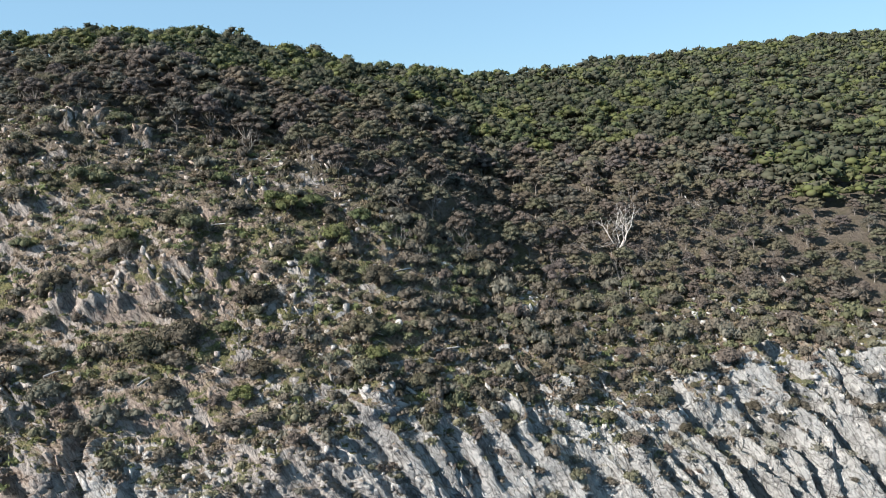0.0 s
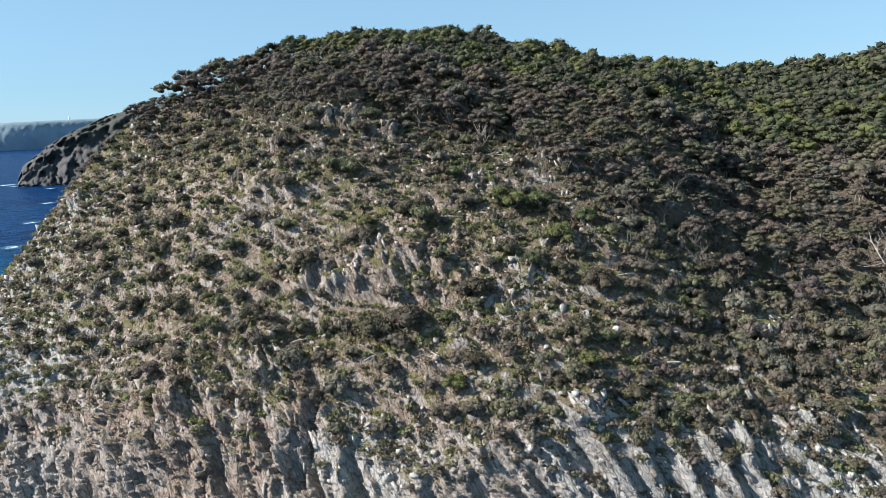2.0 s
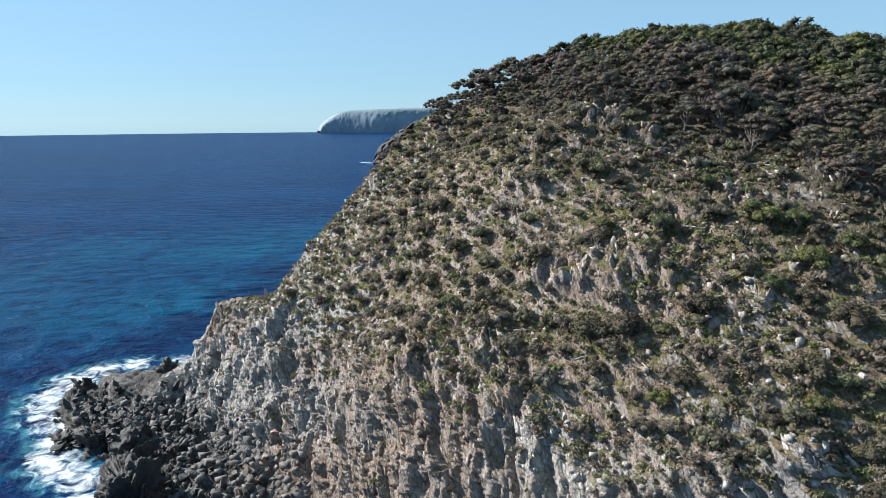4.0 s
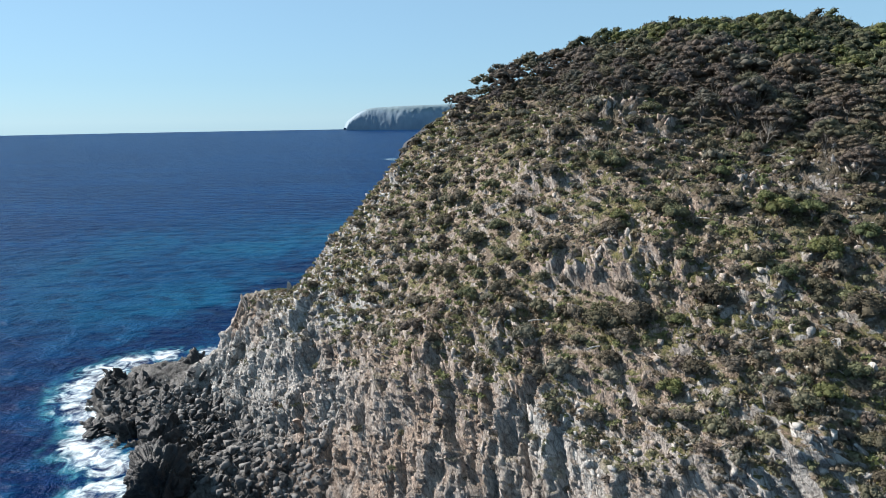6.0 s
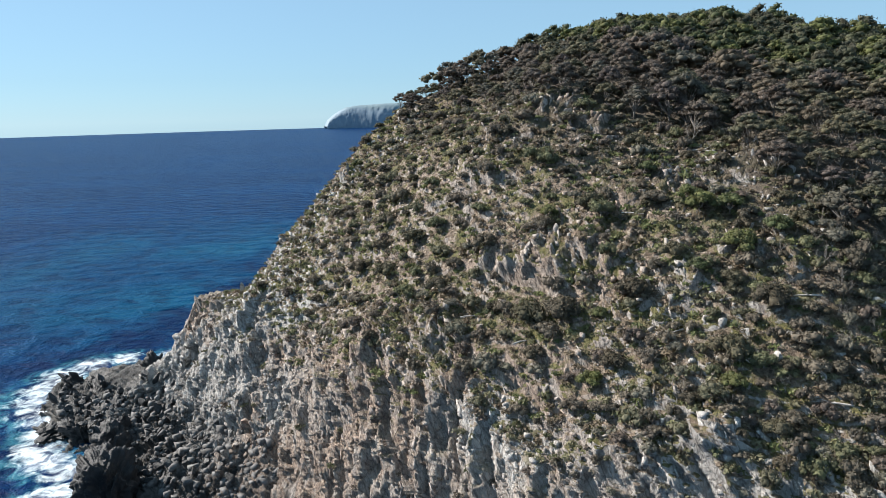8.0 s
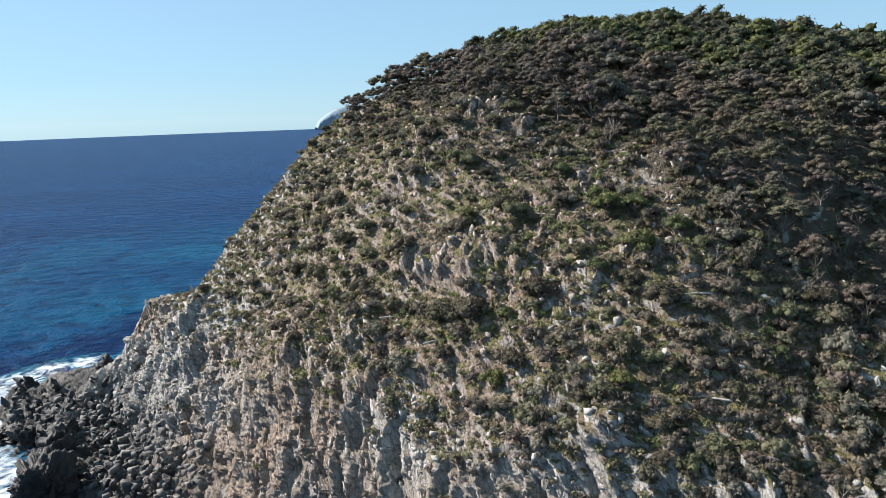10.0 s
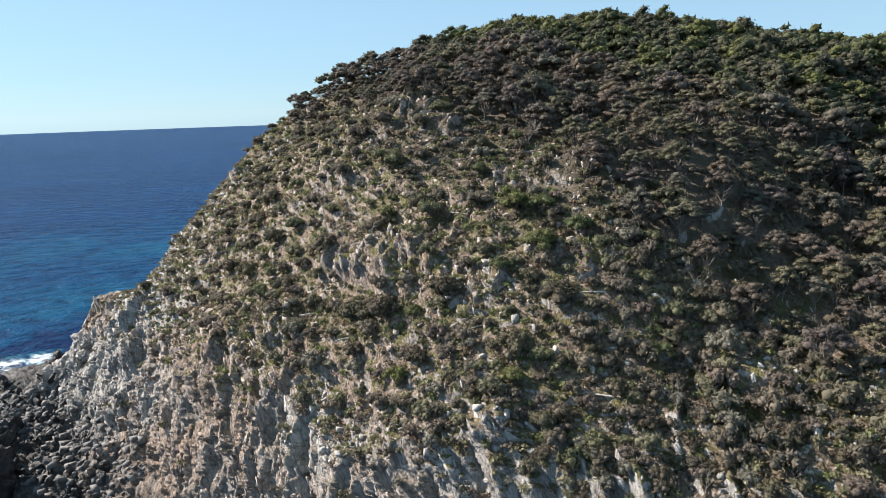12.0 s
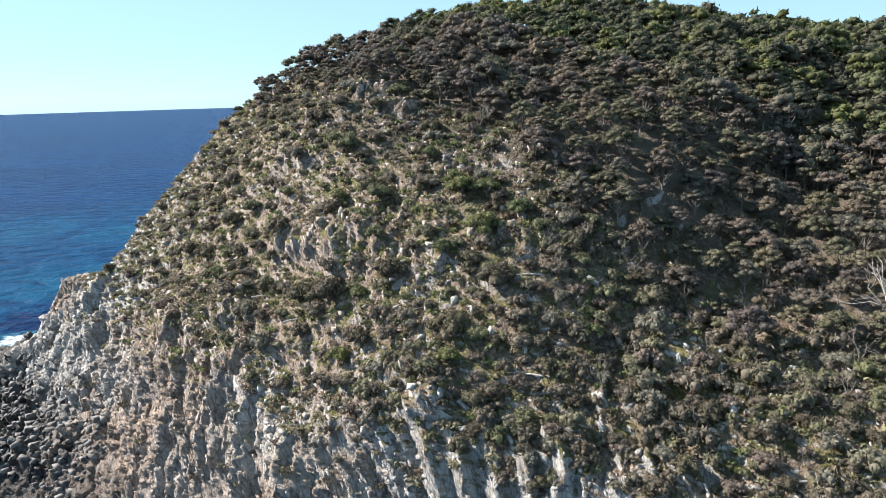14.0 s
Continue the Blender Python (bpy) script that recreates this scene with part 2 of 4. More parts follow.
def make_sea():
    m, nt, b = shader("sea_water")
    at = place(nt)
    flat = node(nt, "VectorMath", {0: at, 1: (1, 1, 0)}, operation="MULTIPLY").outputs[0]
    turned = node(nt, "VectorRotate", {"Vector": flat, "Angle": -0.82}, rotation_type="Z_AXIS").outputs[0]
    near = 0.0
    for x, y, r in SURF + FAR_SURF:
        dist = node(nt, "VectorMath", {0: flat, 1: (x, y, 0)}, operation="DISTANCE").outputs["Value"]
        near = calc(nt, "MAXIMUM", near, step(nt, dist, r * 1.6, r * 0.25))
    lace = grain(nt, flat, 0.16, 7, 0.66, warp=1.4)
    foam = calc(nt, "ADD", calc(nt, "MULTIPLY", near, 1.0), calc(nt, "MULTIPLY", calc(nt, "SUBTRACT", lace, 0.5), 2.6))
    foam = calc(nt, "MULTIPLY", step(nt, foam, 0.56, 1.45, 0, 0.9), step(nt, near, 0.02, 0.2))
    caps = step(nt, grain(nt, turned, 0.05, 5, 0.75, (1.0, 2.6, 1.0)), 0.725, 0.76, 0, 0.7)
    foam = calc(nt, "MAXIMUM", foam, caps)
    drift = step(nt, grain(nt, turned, 0.006, 4, 0.6, (0.6, 1.6, 1)), 0.40, 0.64)
    chop = grain(nt, turned, 0.075, 6, 0.64, (1.15, 1.3, 1), 0.2)
    ripple = grain(nt, turned, 0.32, 4, 0.65, (0.6, 1.5, 1), 0.2)
    deep = mix(nt, drift, (0.0006, 0.014, 0.062), (0.001, 0.026, 0.094))
    teal = mix(nt, step(nt, grain(nt, flat, 0.012, 4), 0.4, 0.62), (0.001, 0.034, 0.092), (0.002, 0.060, 0.120))
    bank = step(nt, node(nt, "VectorMath", {0: flat, 1: (-310, 190, 0)}, operation="DISTANCE").outputs["Value"], 230, 50)
    bank = calc(nt, "MAXIMUM", bank, step(nt, node(nt, "VectorMath", {0: flat, 1: (-250, 100, 0)}, operation="DISTANCE").outputs["Value"], 80, 20))
    c = mix(nt, calc(nt, "MULTIPLY", bank, 0.85), deep, teal)
    reef = 0.0
    for x, y, r in REEF:
        dist = node(nt, "VectorMath", {0: flat, 1: (x, y, 0)}, operation="DISTANCE").outputs["Value"]
        reef = calc(nt, "MAXIMUM", reef, step(nt, calc(nt, "ADD", dist, calc(nt, "MULTIPLY", calc(nt, "SUBTRACT", lace, 0.5), 40.0)), r, r * 0.5))
    c = mix(nt, calc(nt, "MULTIPLY", reef, 0.85), c, (0.0015, 0.008, 0.042))
    c = mix(nt, calc(nt, "MULTIPLY", step(nt, near, 0.05, 0.45, 0, 0.7), step(nt, lace, 0.40, 0.60)), c, (0.05, 0.22, 0.27))
    # light and shade of the waves put into the colour: dark troughs, brighter crests
    c = mix(nt, step(nt, chop, 0.50, 0.38, 0.0, 0.7), c, (0.0006, 0.008, 0.040))
    c = mix(nt, step(nt, chop, 0.50, 0.66, 0.0, 0.55), c, (0.005, 0.058, 0.140))
    c = mix(nt, step(nt, ripple, 0.52, 0.72, 0.0, 0.35), c, (0.008, 0.080, 0.180))
    c = mix(nt, foam, c, (0.82, 0.85, 0.86))
    nt.links.new(c, b.inputs["Base Color"])
    nt.links.new(step(nt, foam, 0, 1, 0.3, 0.8), b.inputs["Roughness"])
    b.inputs["IOR"].default_value = 1.33
    b.inputs["Specular IOR Level"].default_value = 0.02
    swell = grain(nt, turned, 0.06, 2, 0.5, (0.5, 1.7, 1))
    bump(nt, b, calc(nt, "ADD", calc(nt, "MULTIPLY", swell, 2.0), calc(nt, "ADD", calc(nt, "MULTIPLY", chop, 2.0), calc(nt, "MULTIPLY", ripple, 0.4))), 1.0, 1.6)
    return m


GROUND, ROCK, WET = make_ground(), make_rock(), make_wet_rock()
SEA = make_sea()
LEAF_TREE = make_leaf("tree_leaves", ((0.140, 0.112, 0.092), (0.127, 0.105, 0.085), (0.148, 0.133, 0.083), (0.119, 0.098, 0.088), (0.135, 0.129, 0.083), (0.147, 0.119, 0.085), (0.127, 0.121, 0.096), (0.102, 0.100, 0.060)))
LEAF_SHRUB = make_leaf("shrub_leaves", ((0.150, 0.126, 0.098), (0.172, 0.164, 0.104), (0.198, 0.186, 0.145), (0.160, 0.128, 0.106), (0.158, 0.162, 0.088), (0.118, 0.104, 0.079), (0.186, 0.158, 0.120)))
LEAF_BUSH = make_leaf("bush_leaves", ((0.078, 0.066, 0.044), (0.103, 0.093, 0.056), (0.093, 0.078, 0.053)), 0.15)
LEAF_FRESH = make_leaf("fresh_leaves", ((0.130, 0.150, 0.055), (0.120, 0.140, 0.065), (0.150, 0.160, 0.060)))
LEAF_GREEN = make_leaf("ridge_leaves", ((0.066, 0.073, 0.045), (0.093, 0.107, 0.050), (0.086, 0.086, 0.055), (0.116, 0.127, 0.045)))
LEAF_HEATH = make_leaf("heath_leaves", ((0.190, 0.150, 0.101), (0.251, 0.232, 0.138), (0.176, 0.194, 0.083), (0.237, 0.188, 0.132), (0.148, 0.150, 0.077)))
BARK = make_plain("grey_bark", (0.10, 0.085, 0.07), (0.27, 0.24, 0.21), 3.0)
DEADWOOD = make_plain("bleached_wood", (0.28, 0.25, 0.22), (0.50, 0.46, 0.42), 4.0)
# pale blue-grey of distance haze is mixed into these cliff and heath colours
FAR_LAND = make_coast("hazed_cliff", (0.17, 0.235, 0.295), (0.21, 0.27, 0.325), (0.13, 0.19, 0.22), (0.145, 0.205, 0.23), 0.012, 95, 135)
NEAR_LAND = make_coast("rocky_point", (0.019, 0.022, 0.026), (0.069, 0.065, 0.063), (0.022, 0.026, 0.020), (0.047, 0.047, 0.034), 0.06, 40, 75)
SHINGLE = make_plain("shore_stone", (0.028, 0.027, 0.027), (0.17, 0.162, 0.155), 0.5)
CRAG = make_plain("dark_crag", (0.05, 0.043, 0.038), (0.23, 0.20, 0.175), 0.9)
WHITE = make_plain("white_paint", (0.78, 0.78, 0.76), (0.82, 0.82, 0.80), 0.5)


# ---- mesh tools ----
def mesh_np(name, verts, faces, material, tint=None, smooth=False):
    """A mesh from arrays: verts n x 3, faces k x 3 or k x 4; tint: one value for each vertex."""
    me = bpy.data.meshes.new(name)
    verts, faces = np.asarray(verts, np.float32), np.asarray(faces, np.int32)
    me.vertices.add(len(verts))
    me.vertices.foreach_set("co", verts.ravel())
    me.loops.add(faces.size)
    me.loops.foreach_set("vertex_index", faces.ravel())
    me.polygons.add(len(faces))
    me.polygons.foreach_set("loop_start", np.arange(0, faces.size, faces.shape[1], dtype=np.int32))
    if smooth:
        me.polygons.foreach_set("use_smooth", np.ones(len(faces), bool))
    if tint is not None:
        me.attributes.new("tint", "FLOAT", "POINT").data.foreach_set("value", np.asarray(tint, np.float32))
    me.update(calc_edges=True)
    me.materials.append(material)
    return me


def part(name, data, parent=None, label=""):
    ob = new(name, data)
    ob.parent = parent
    return tagged(ob, label)


def hashed(i, seed):
    h = (i.astype(np.int64) * 374761393 + seed * 668265263) & 0x7FFFFFFF
    h = ((h ^ (h >> 13)) * 1274126177) & 0x7FFFFFFF
    return ((h ^ (h >> 16)) & 0xFFFF) / 65535.0


def vnoise(p, size, seed=0):
    """Smooth value noise, -1 to 1, of the given feature size in metres, at the points p (n x 3)."""
    q = p / size + 1000.0
    i = np.floor(q).astype(np.int64)
    f = q - i
    f = f * f * (3 - 2 * f)
    total = 0.0
    for dx in (0, 1):
        for dy in (0, 1):
            for dz in (0, 1):
                key = (i[:, 0] + dx) * 73856 + (i[:, 1] + dy) * 1931977 + (i[:, 2] + dz) * 83492791
                w = (f[:, 0] if dx else 1 - f[:, 0]) * (f[:, 1] if dy else 1 - f[:, 1]) * (f[:, 2] if dz else 1 - f[:, 2])
                total = total + w * hashed(key, seed)
    return 2 * total - 1


def blocks(q, size, seed):
    """A value, 0 to 1, that is the same all over each of many irregular blocks of about that size."""
    q = q / size + 500.0
    cell = np.floor(q).astype(np.int64)
    best, value = np.full(len(q), 9.0), np.zeros(len(q))
    for dx in (-1, 0, 1):
        for dy in (-1, 0, 1):
            for dz in (-1, 0, 1):
                c = cell + (dx, dy, dz)
                key = c[:, 0] * 73856 + c[:, 1] * 1931977 + c[:, 2] * 83492791
                d = sum((c[:, n] + hashed(key, seed + n) - q[:, n]) ** 2 for n in range(3))
                near = d < best
                best[near], value[near] = d[near], hashed(key, seed + 5)[near]
    return value


def smoothstep(lo, hi, v):
    t = np.clip((v - lo) / (hi - lo), 0, 1)
    return t * t * (3 - 2 * t)


def glide(x, y, q):
    """Monotone cubic through y (rows) at x, taken at q."""
    h = np.diff(x)
    d = np.diff(y, axis=0) / h[:, None]
    m = np.zeros_like(y)
    a, b = d[:-1], d[1:]
    same = a * b > 0
    m[1:-1] = np.where(same, 2 * a * b / np.where(same, a + b, 1), 0)
    m[0], m[-1] = d[0], d[-1]
    i = np.clip(np.searchsorted(x, q) - 1, 0, len(x) - 2)
    s, w = ((q - x[i]) / h[i])[:, None], h[i][:, None]
    return (2 * s**3 - 3 * s**2 + 1) * y[i] + (s**3 - 2 * s**2 + s) * w * m[i] + (3 * s**2 - 2 * s**3) * y[i + 1] + (s**3 - s**2) * w * m[i + 1]


# ---- the headland ----
# Cross sections of the slope at stations along the shore: for each line (cliff foot to back of the hill) its y and its height.
SHORE_X = (-190, -168, -148.5, -143.5, -133, -121.5, -110, -90, -65, -35, -10, 15, 45, 90, 150, 260)
PROFILE = {
    "foot": ((52, 42, 37, 37, 38, 39, 36, 44.5, 50, 52, 54, 57, 60, 66, 80, 110),
             (-4.5, -4.5, -4.5, -4.5, -4.5, -4.5, -4.5, -4.5, -4.5, -4.5, -4.5, -4.5, -4.5, -4.5, -4.5, -4.5)),
    "ledge": ((56, 52, 59, 63, 64.5, 64, 64, 66.6, 63.8, 61.5, 65, 68.5, 73, 80.1, 100, 130),
              (-0.5, 3.0, 5.5, 7.5, 8, 7, 8.9, 12.1, 12, 11.6, 11.2, 10.4, 11.7, 11.9, 15, 15)),
    "rim": ((62, 66.5, 75, 78.3, 79.3, 77.5, 75.8, 76, 71.5, 73.7, 77.5, 85, 92, 98.3, 120, 160),
            (0.4, 4.5, 9, 26.5, 26.8, 32, 32.4, 30.7, 35, 34.6, 37.2, 35.4, 36, 38, 42, 47)),
    "bench": ((67, 74.6, 79.5, 81, 82.8, 85, 87.5, 87.8, 84.2, 85, 91, 101, 113, 130.4, 160, 220),
              (1.0, 7, 13, 29.5, 29.5, 36.4, 43.8, 45.9, 46.8, 48.1, 50, 44.2, 46.5, 55, 61, 70)),
    "shoulder": ((74, 79.8, 85, 86, 87, 93, 104.3, 107.8, 108.8, 108.3, 112.6, 118, 143.8, 174.9, 220, 300),
                 (-0.1, 7, 13, 29.5, 30.7, 45.5, 59.6, 66.6, 73.1, 66.3, 63.4, 51.0, 58.6, 67, 75, 87)),
    "crest": ((84, 92, 95, 96, 97, 105, 130.8, 171, 217, 237.2, 260, 281, 295, 320, 350, 430),
              (-2, 3, 10, 25, 29, 50, 77.6, 89.2, 92, 87.3, 84, 84.2, 86.5, 89, 95, 106)),
    "back": ((100, 112, 117, 118, 124, 136, 169.6, 239.7, 330, 350, 360, 400, 420, 440, 470, 560),
             (-6, -6, -6, -6, -6, 5, 61.7, 88.6, 84, 79, 76, 74.5, 76.5, 80, 84, 92)),
}


# rock outcrops on the slope: place, reach and how far they stand out
TORS = ((-46.5, 87, 51, 4.5, 2.2), (-39, 88, 51.5, 6.5, 2.6), (-56, 112, 73, 5, 2.0), (-47, 109, 71, 4, 1.8), (-21, 110, 65, 5, 1.0), (-30, 104, 62, 3.5, 0.7), (-110, 103, 60, 4, 1.5), (-9, 78, 38, 3, 1.5), (12, 98, 44, 3.5, 1.2), (-64, 75, 36.5, 4, 1.6), (-52, 78, 40, 3, 1.2))


def strata(p, heavy=1.0):
    """Relief of steeply dipping beds: each bed swells towards the east and breaks off there; long flakes lie along the dip."""
    warp = 2.4 * vnoise(p, 13, 1) + 0.9 * vnoise(p, 4.5, 2)
    s = 0.86 * p[:, 0] + 0.46 * p[:, 2] + 0.22 * p[:, 1] + warp
    along = 0.46 * p[:, 0] - 0.86 * p[:, 2]
    out = 0.0
    slabs = smoothstep(-20, 15, p[:, 0])
    for thick, deep, seed in ((8.5, 3.6, 3), (3.1, 2.1, 4), (1.1, 0.7, 14)):
        k = np.floor(s / thick)
        deep = deep * heavy if thick > 5 else deep
        fr = s / thick - k
        tilt = np.stack([s, along, p[:, 1]], 1)
        out = out + deep * (1 + (1.4 if thick > 2 else -0.6) * slabs) * (0.2 + 0.8 * hashed(k, seed)) * np.minimum(fr**1.4, (1 - fr) / 0.22 * np.clip(thick / 3, 0.45, 1)) * np.clip(0.45 + 0.9 * vnoise(tilt * (0.5, 0.5, 1), 4.0 + thick, seed + 10), 0, 1.1)
    q = np.stack([s, along * 0.38, p[:, 1] * 0.6], 1)
    b = np.stack([s, along * 0.2, p[:, 1] * 0.6], 1) + 0.35 * np.stack([vnoise(p, 1.6, 36), vnoise(p, 1.6, 37), vnoise(p, 1.6, 38)], 1)
    broken = 1.7 * (blocks(b, 3.0, 60) - 0.5) + 1.25 * (blocks(b, 1.4, 70) - 0.5) + 0.75 * (blocks(b, 0.75, 80) - 0.5)
    flakes = 0.5 * np.abs(vnoise(q, 2.8, 30)) + 0.4 * np.abs(vnoise(q, 1.3, 31)) + 0.3 * np.abs(vnoise(p, 0.8, 33)) - broken
    # deep clefts where a bed has fallen out
    wide = s / 7.3 + 0.25 * vnoise(p, 6, 17)
    k = np.floor(wide)
    gone = np.exp(-(((wide - k - 0.25 - 0.5 * hashed(k, 18)) * 7.3 / 0.75) ** 2)) * (hashed(k, 19) > 0.35) * np.clip(0.3 + 1.4 * vnoise(np.stack([s, along * 0.6, p[:, 1] * 0.3], 1), 9.0, 29), 0, 1)
    out = out - 2.8 * (1 + 0.5 * slabs) * heavy * gone
    return out - flakes * (1 - 0.5 * slabs) + 1.5 * vnoise(p, 9, 8) + 0.4 * vnoise(p, 3.0, 9)


def headland():
    sx = np.array(SHORE_X, float)
    lines = [np.array(v, float) for v in PROFILE.values()]
    ky, kz = np.stack([v[0] for v in lines], 1), np.stack([v[1] for v in lines], 1)
    xs = np.concatenate([np.arange(-228, -158, 0.65), np.arange(-158, 66, 0.31), np.arange(66, 306, 2.2)])
    xc = np.clip(xs, sx[0], sx[-1])
    cy, cz = glide(sx, ky, xc), glide(sx, kz, xc)
    knots, fine = np.arange(7.0), np.linspace(0, 6, 361)
    fy, fz = glide(knots, cy.T.copy(), fine).T, glide(knots, cz.T.copy(), fine).T
    fz = fz - np.clip(sx[0] - xs, 0, None)[:, None] * 0.4
    nv = 500
    weight = np.interp(fine[1:], (0, 0.9, 1.0, 2.3, 2.6, 3.6, 4.1, 4.3), (0.9, 1.3, 2.2, 2.2, 1.2, 0.6, 0.3, 0.09))
    v = np.empty((len(xs), nv))
    zz = np.empty((len(xs), nv))
    for i in range(len(xs)):
        run = np.concatenate([[0], np.cumsum(np.hypot(np.diff(fy[i]), np.diff(fz[i])) * weight)])
        at = np.linspace(0, run[-1], nv)
        zz[i], v[i] = np.interp(at, run, fz[i]), np.interp(at, run, fine)
    # the columns lean with the dip of the beds, so that beds and cracks run along them
    x = xs[:, None] + 0.53 * (30 - np.clip(zz, -5, 46))
    fi = np.interp(x, xs, np.arange(len(xs)))
    i0 = np.clip(np.floor(fi).astype(int), 0, len(xs) - 2)
    j0 = np.clip(np.floor(v * 60).astype(int), 0, 359)
    a, b = fi - i0, v * 60 - j0
    def at_grid(g):
        return (1 - a) * ((1 - b) * g[i0, j0] + b * g[i0, j0 + 1]) + a * ((1 - b) * g[i0 + 1, j0] + b * g[i0 + 1, j0 + 1])
    p = np.stack([x, at_grid(fy), at_grid(fz)], -1)
    du, dv = np.gradient(p, axis=0), np.gradient(p, axis=1)
    n = np.cross(du, dv)
    n /= np.linalg.norm(n, axis=2, keepdims=True) + 1e-9
    flat = p.reshape(-1, 3)
    bare = 1 - smoothstep(1.75, 2.35, v + 0.35 * vnoise(flat, 9, 20).reshape(v.shape))
    tors = smoothstep(0.1, 0.5, vnoise(flat, 11, 21) + 0.6 * vnoise(flat, 4, 22)).reshape(v.shape) * (1 - smoothstep(3.9, 4.4, v))
    west = smoothstep(-85, -120, p[..., 0]) * (1 - smoothstep(3.8, 4.3, v)) * 0.5
    rocky = np.clip(np.maximum(np.maximum(bare, 0.55 * tors), west), 0, 1)
    soft = (0.7 * vnoise(flat, 8, 23) + 0.35 * vnoise(flat, 2.5, 24) + 0.25 * vnoise(flat, 1.0, 25) + 0.15 * vnoise(flat, 0.5, 26)).reshape(v.shape)
    for x, y, z, r, out in TORS:
        near = np.exp(-((p - (x, y, z)) ** 2).sum(-1) / (r * r)) * smoothstep(-0.75 * r, -0.3 * r, p[..., 2] - z)
        rocky = np.maximum(rocky, np.clip(near * 1.6, 0, 1))
        p = p + near[..., None] * np.array((0, -0.75, 0.65)) * out
    beach = (1 - smoothstep(0.85, 1.1, v)) * smoothstep(-60, -100, p[..., 0])
    rocky = rocky * (1 - 0.8 * beach)
    crags = np.zeros(len(flat))
    low = beach.ravel() > 0.02
    crags[low] = 2.4 * (blocks(flat[low], 4.0, 50) - 0.5) + 1.5 * (blocks(flat[low], 2.0, 56) - 0.5) + 0.8 * (blocks(flat[low], 1.0, 63) - 0.5)
    soft = soft + beach * crags.reshape(v.shape)
    relief, hard = np.zeros(len(flat)), rocky.ravel() > 0.02
    relief[hard] = strata(flat[hard], bare.ravel()[hard])
    p = p + n * (rocky * relief.reshape(v.shape) + (1 - 0.6 * rocky) * soft)[..., None]
    return xs, p, n, v, rocky


XS, LAND, LAND_N, LAND_V, ROCKY = headland()
NU, NV = LAND.shape[:2]
_i = np.arange(NU * NV).reshape(NU, NV)
quads = np.stack([_i[:-1, :-1], _i[1:, :-1], _i[1:, 1:], _i[:-1, 1:]], -1).reshape(-1, 4)
ground = new("ground", mesh_np("ground", LAND.reshape(-1, 3), quads, GROUND))
tagged(ground, "steep rocky headland of grey and brown schist", "headland", kind="structure")


_plan = KDTree(NU * NV)
for _k, (_x, _y) in enumerate(LAND.reshape(-1, 3)[:, :2].tolist()):
    _plan.insert((_x, _y, 0), _k)
_plan.balance()


def spot(x, y):
    """The point of the headland nearest to x, y in plan."""
    k = _plan.find((x, y, 0))[1]
    i, j = divmod(k, NV)
    return Vector(LAND[i, j]), i, j


# ---- sea and distance ----
def disc(radius, rings, spokes, cx, cy):
    r = radius * (np.arange(1, rings + 1) / rings) ** 2.2
    a = np.linspace(0, 2 * math.pi, spokes, endpoint=False)
    pts = np.stack([cx + r[:, None] * np.cos(a), cy + r[:, None] * np.sin(a), np.zeros((rings, spokes))], -1).reshape(-1, 3)
    k = np.arange(rings * spokes).reshape(rings, spokes)
    q = np.stack([k[:-1], k[1:], np.roll(k[1:], -1, 1), np.roll(k[:-1], -1, 1)], -1).reshape(-1, 4)
    return np.concatenate([pts, [[cx, cy, 0]]]), q


v_, q_ = disc(4950, 60, 96, 20, 10)
tagged(new("water", mesh_np("water", v_, q_, SEA, smooth=True)), "deep blue wind-ruffled sea with white surf", "sea", kind="structure")


def far_ridge(name, label, a, b, width, height, wear, seed, outline, edge, round_off, material):
    """A long headland from its tip a to b. outline: metres from the tip and share of the height there; edge: how square its cliffs stand."""
    a, b = np.array(a, float), np.array(b, float)
    along = (b - a) / np.linalg.norm(b - a)
    side = np.array([-along[1], along[0]])
    length = np.linalg.norm(b - a)
    s, w = np.linspace(0, 1, 240) ** 1.3, np.sin(np.linspace(-1, 1, 81) * math.pi / 2)
    S, Wd = np.meshgrid(s, w, indexing="ij")
    top = height * np.interp(S * length, *outline)
    prof = np.clip(1 - np.abs(Wd) ** edge, 0, 1) ** round_off
    xy = a + along * (S * length)[..., None] + side * (Wd * width * (0.35 + 0.65 * smoothstep(0, 0.3, S)))[..., None]
    p = np.concatenate([xy, (top * prof)[..., None]], -1)
    f = p.reshape(-1, 3)
    d = (wear * vnoise(f, height * 0.5, seed) + 0.6 * wear * vnoise(f * (1, 1, 0.5), height * 0.16, seed + 1) + 0.35 * wear * vnoise(f * (1, 1, 0.6), height * 0.06, seed + 2) + 0.7 * wear * (blocks(f * (1, 1, 0.7), height * 0.09, seed + 3) - 0.5)).reshape(S.shape)
    p[..., :2] += side * (d * np.sign(Wd + 1e-6))[..., None]
    p[..., 2] += 0.12 * d * prof - 2
    k = np.arange(S.size).reshape(S.shape)
    q = np.stack([k[:-1, :-1], k[1:, :-1], k[1:, 1:], k[:-1, 1:]], -1).reshape(-1, 4)
    return tagged(new(name, mesh_np(name, f, q, material)), label, "headland", kind="structure")


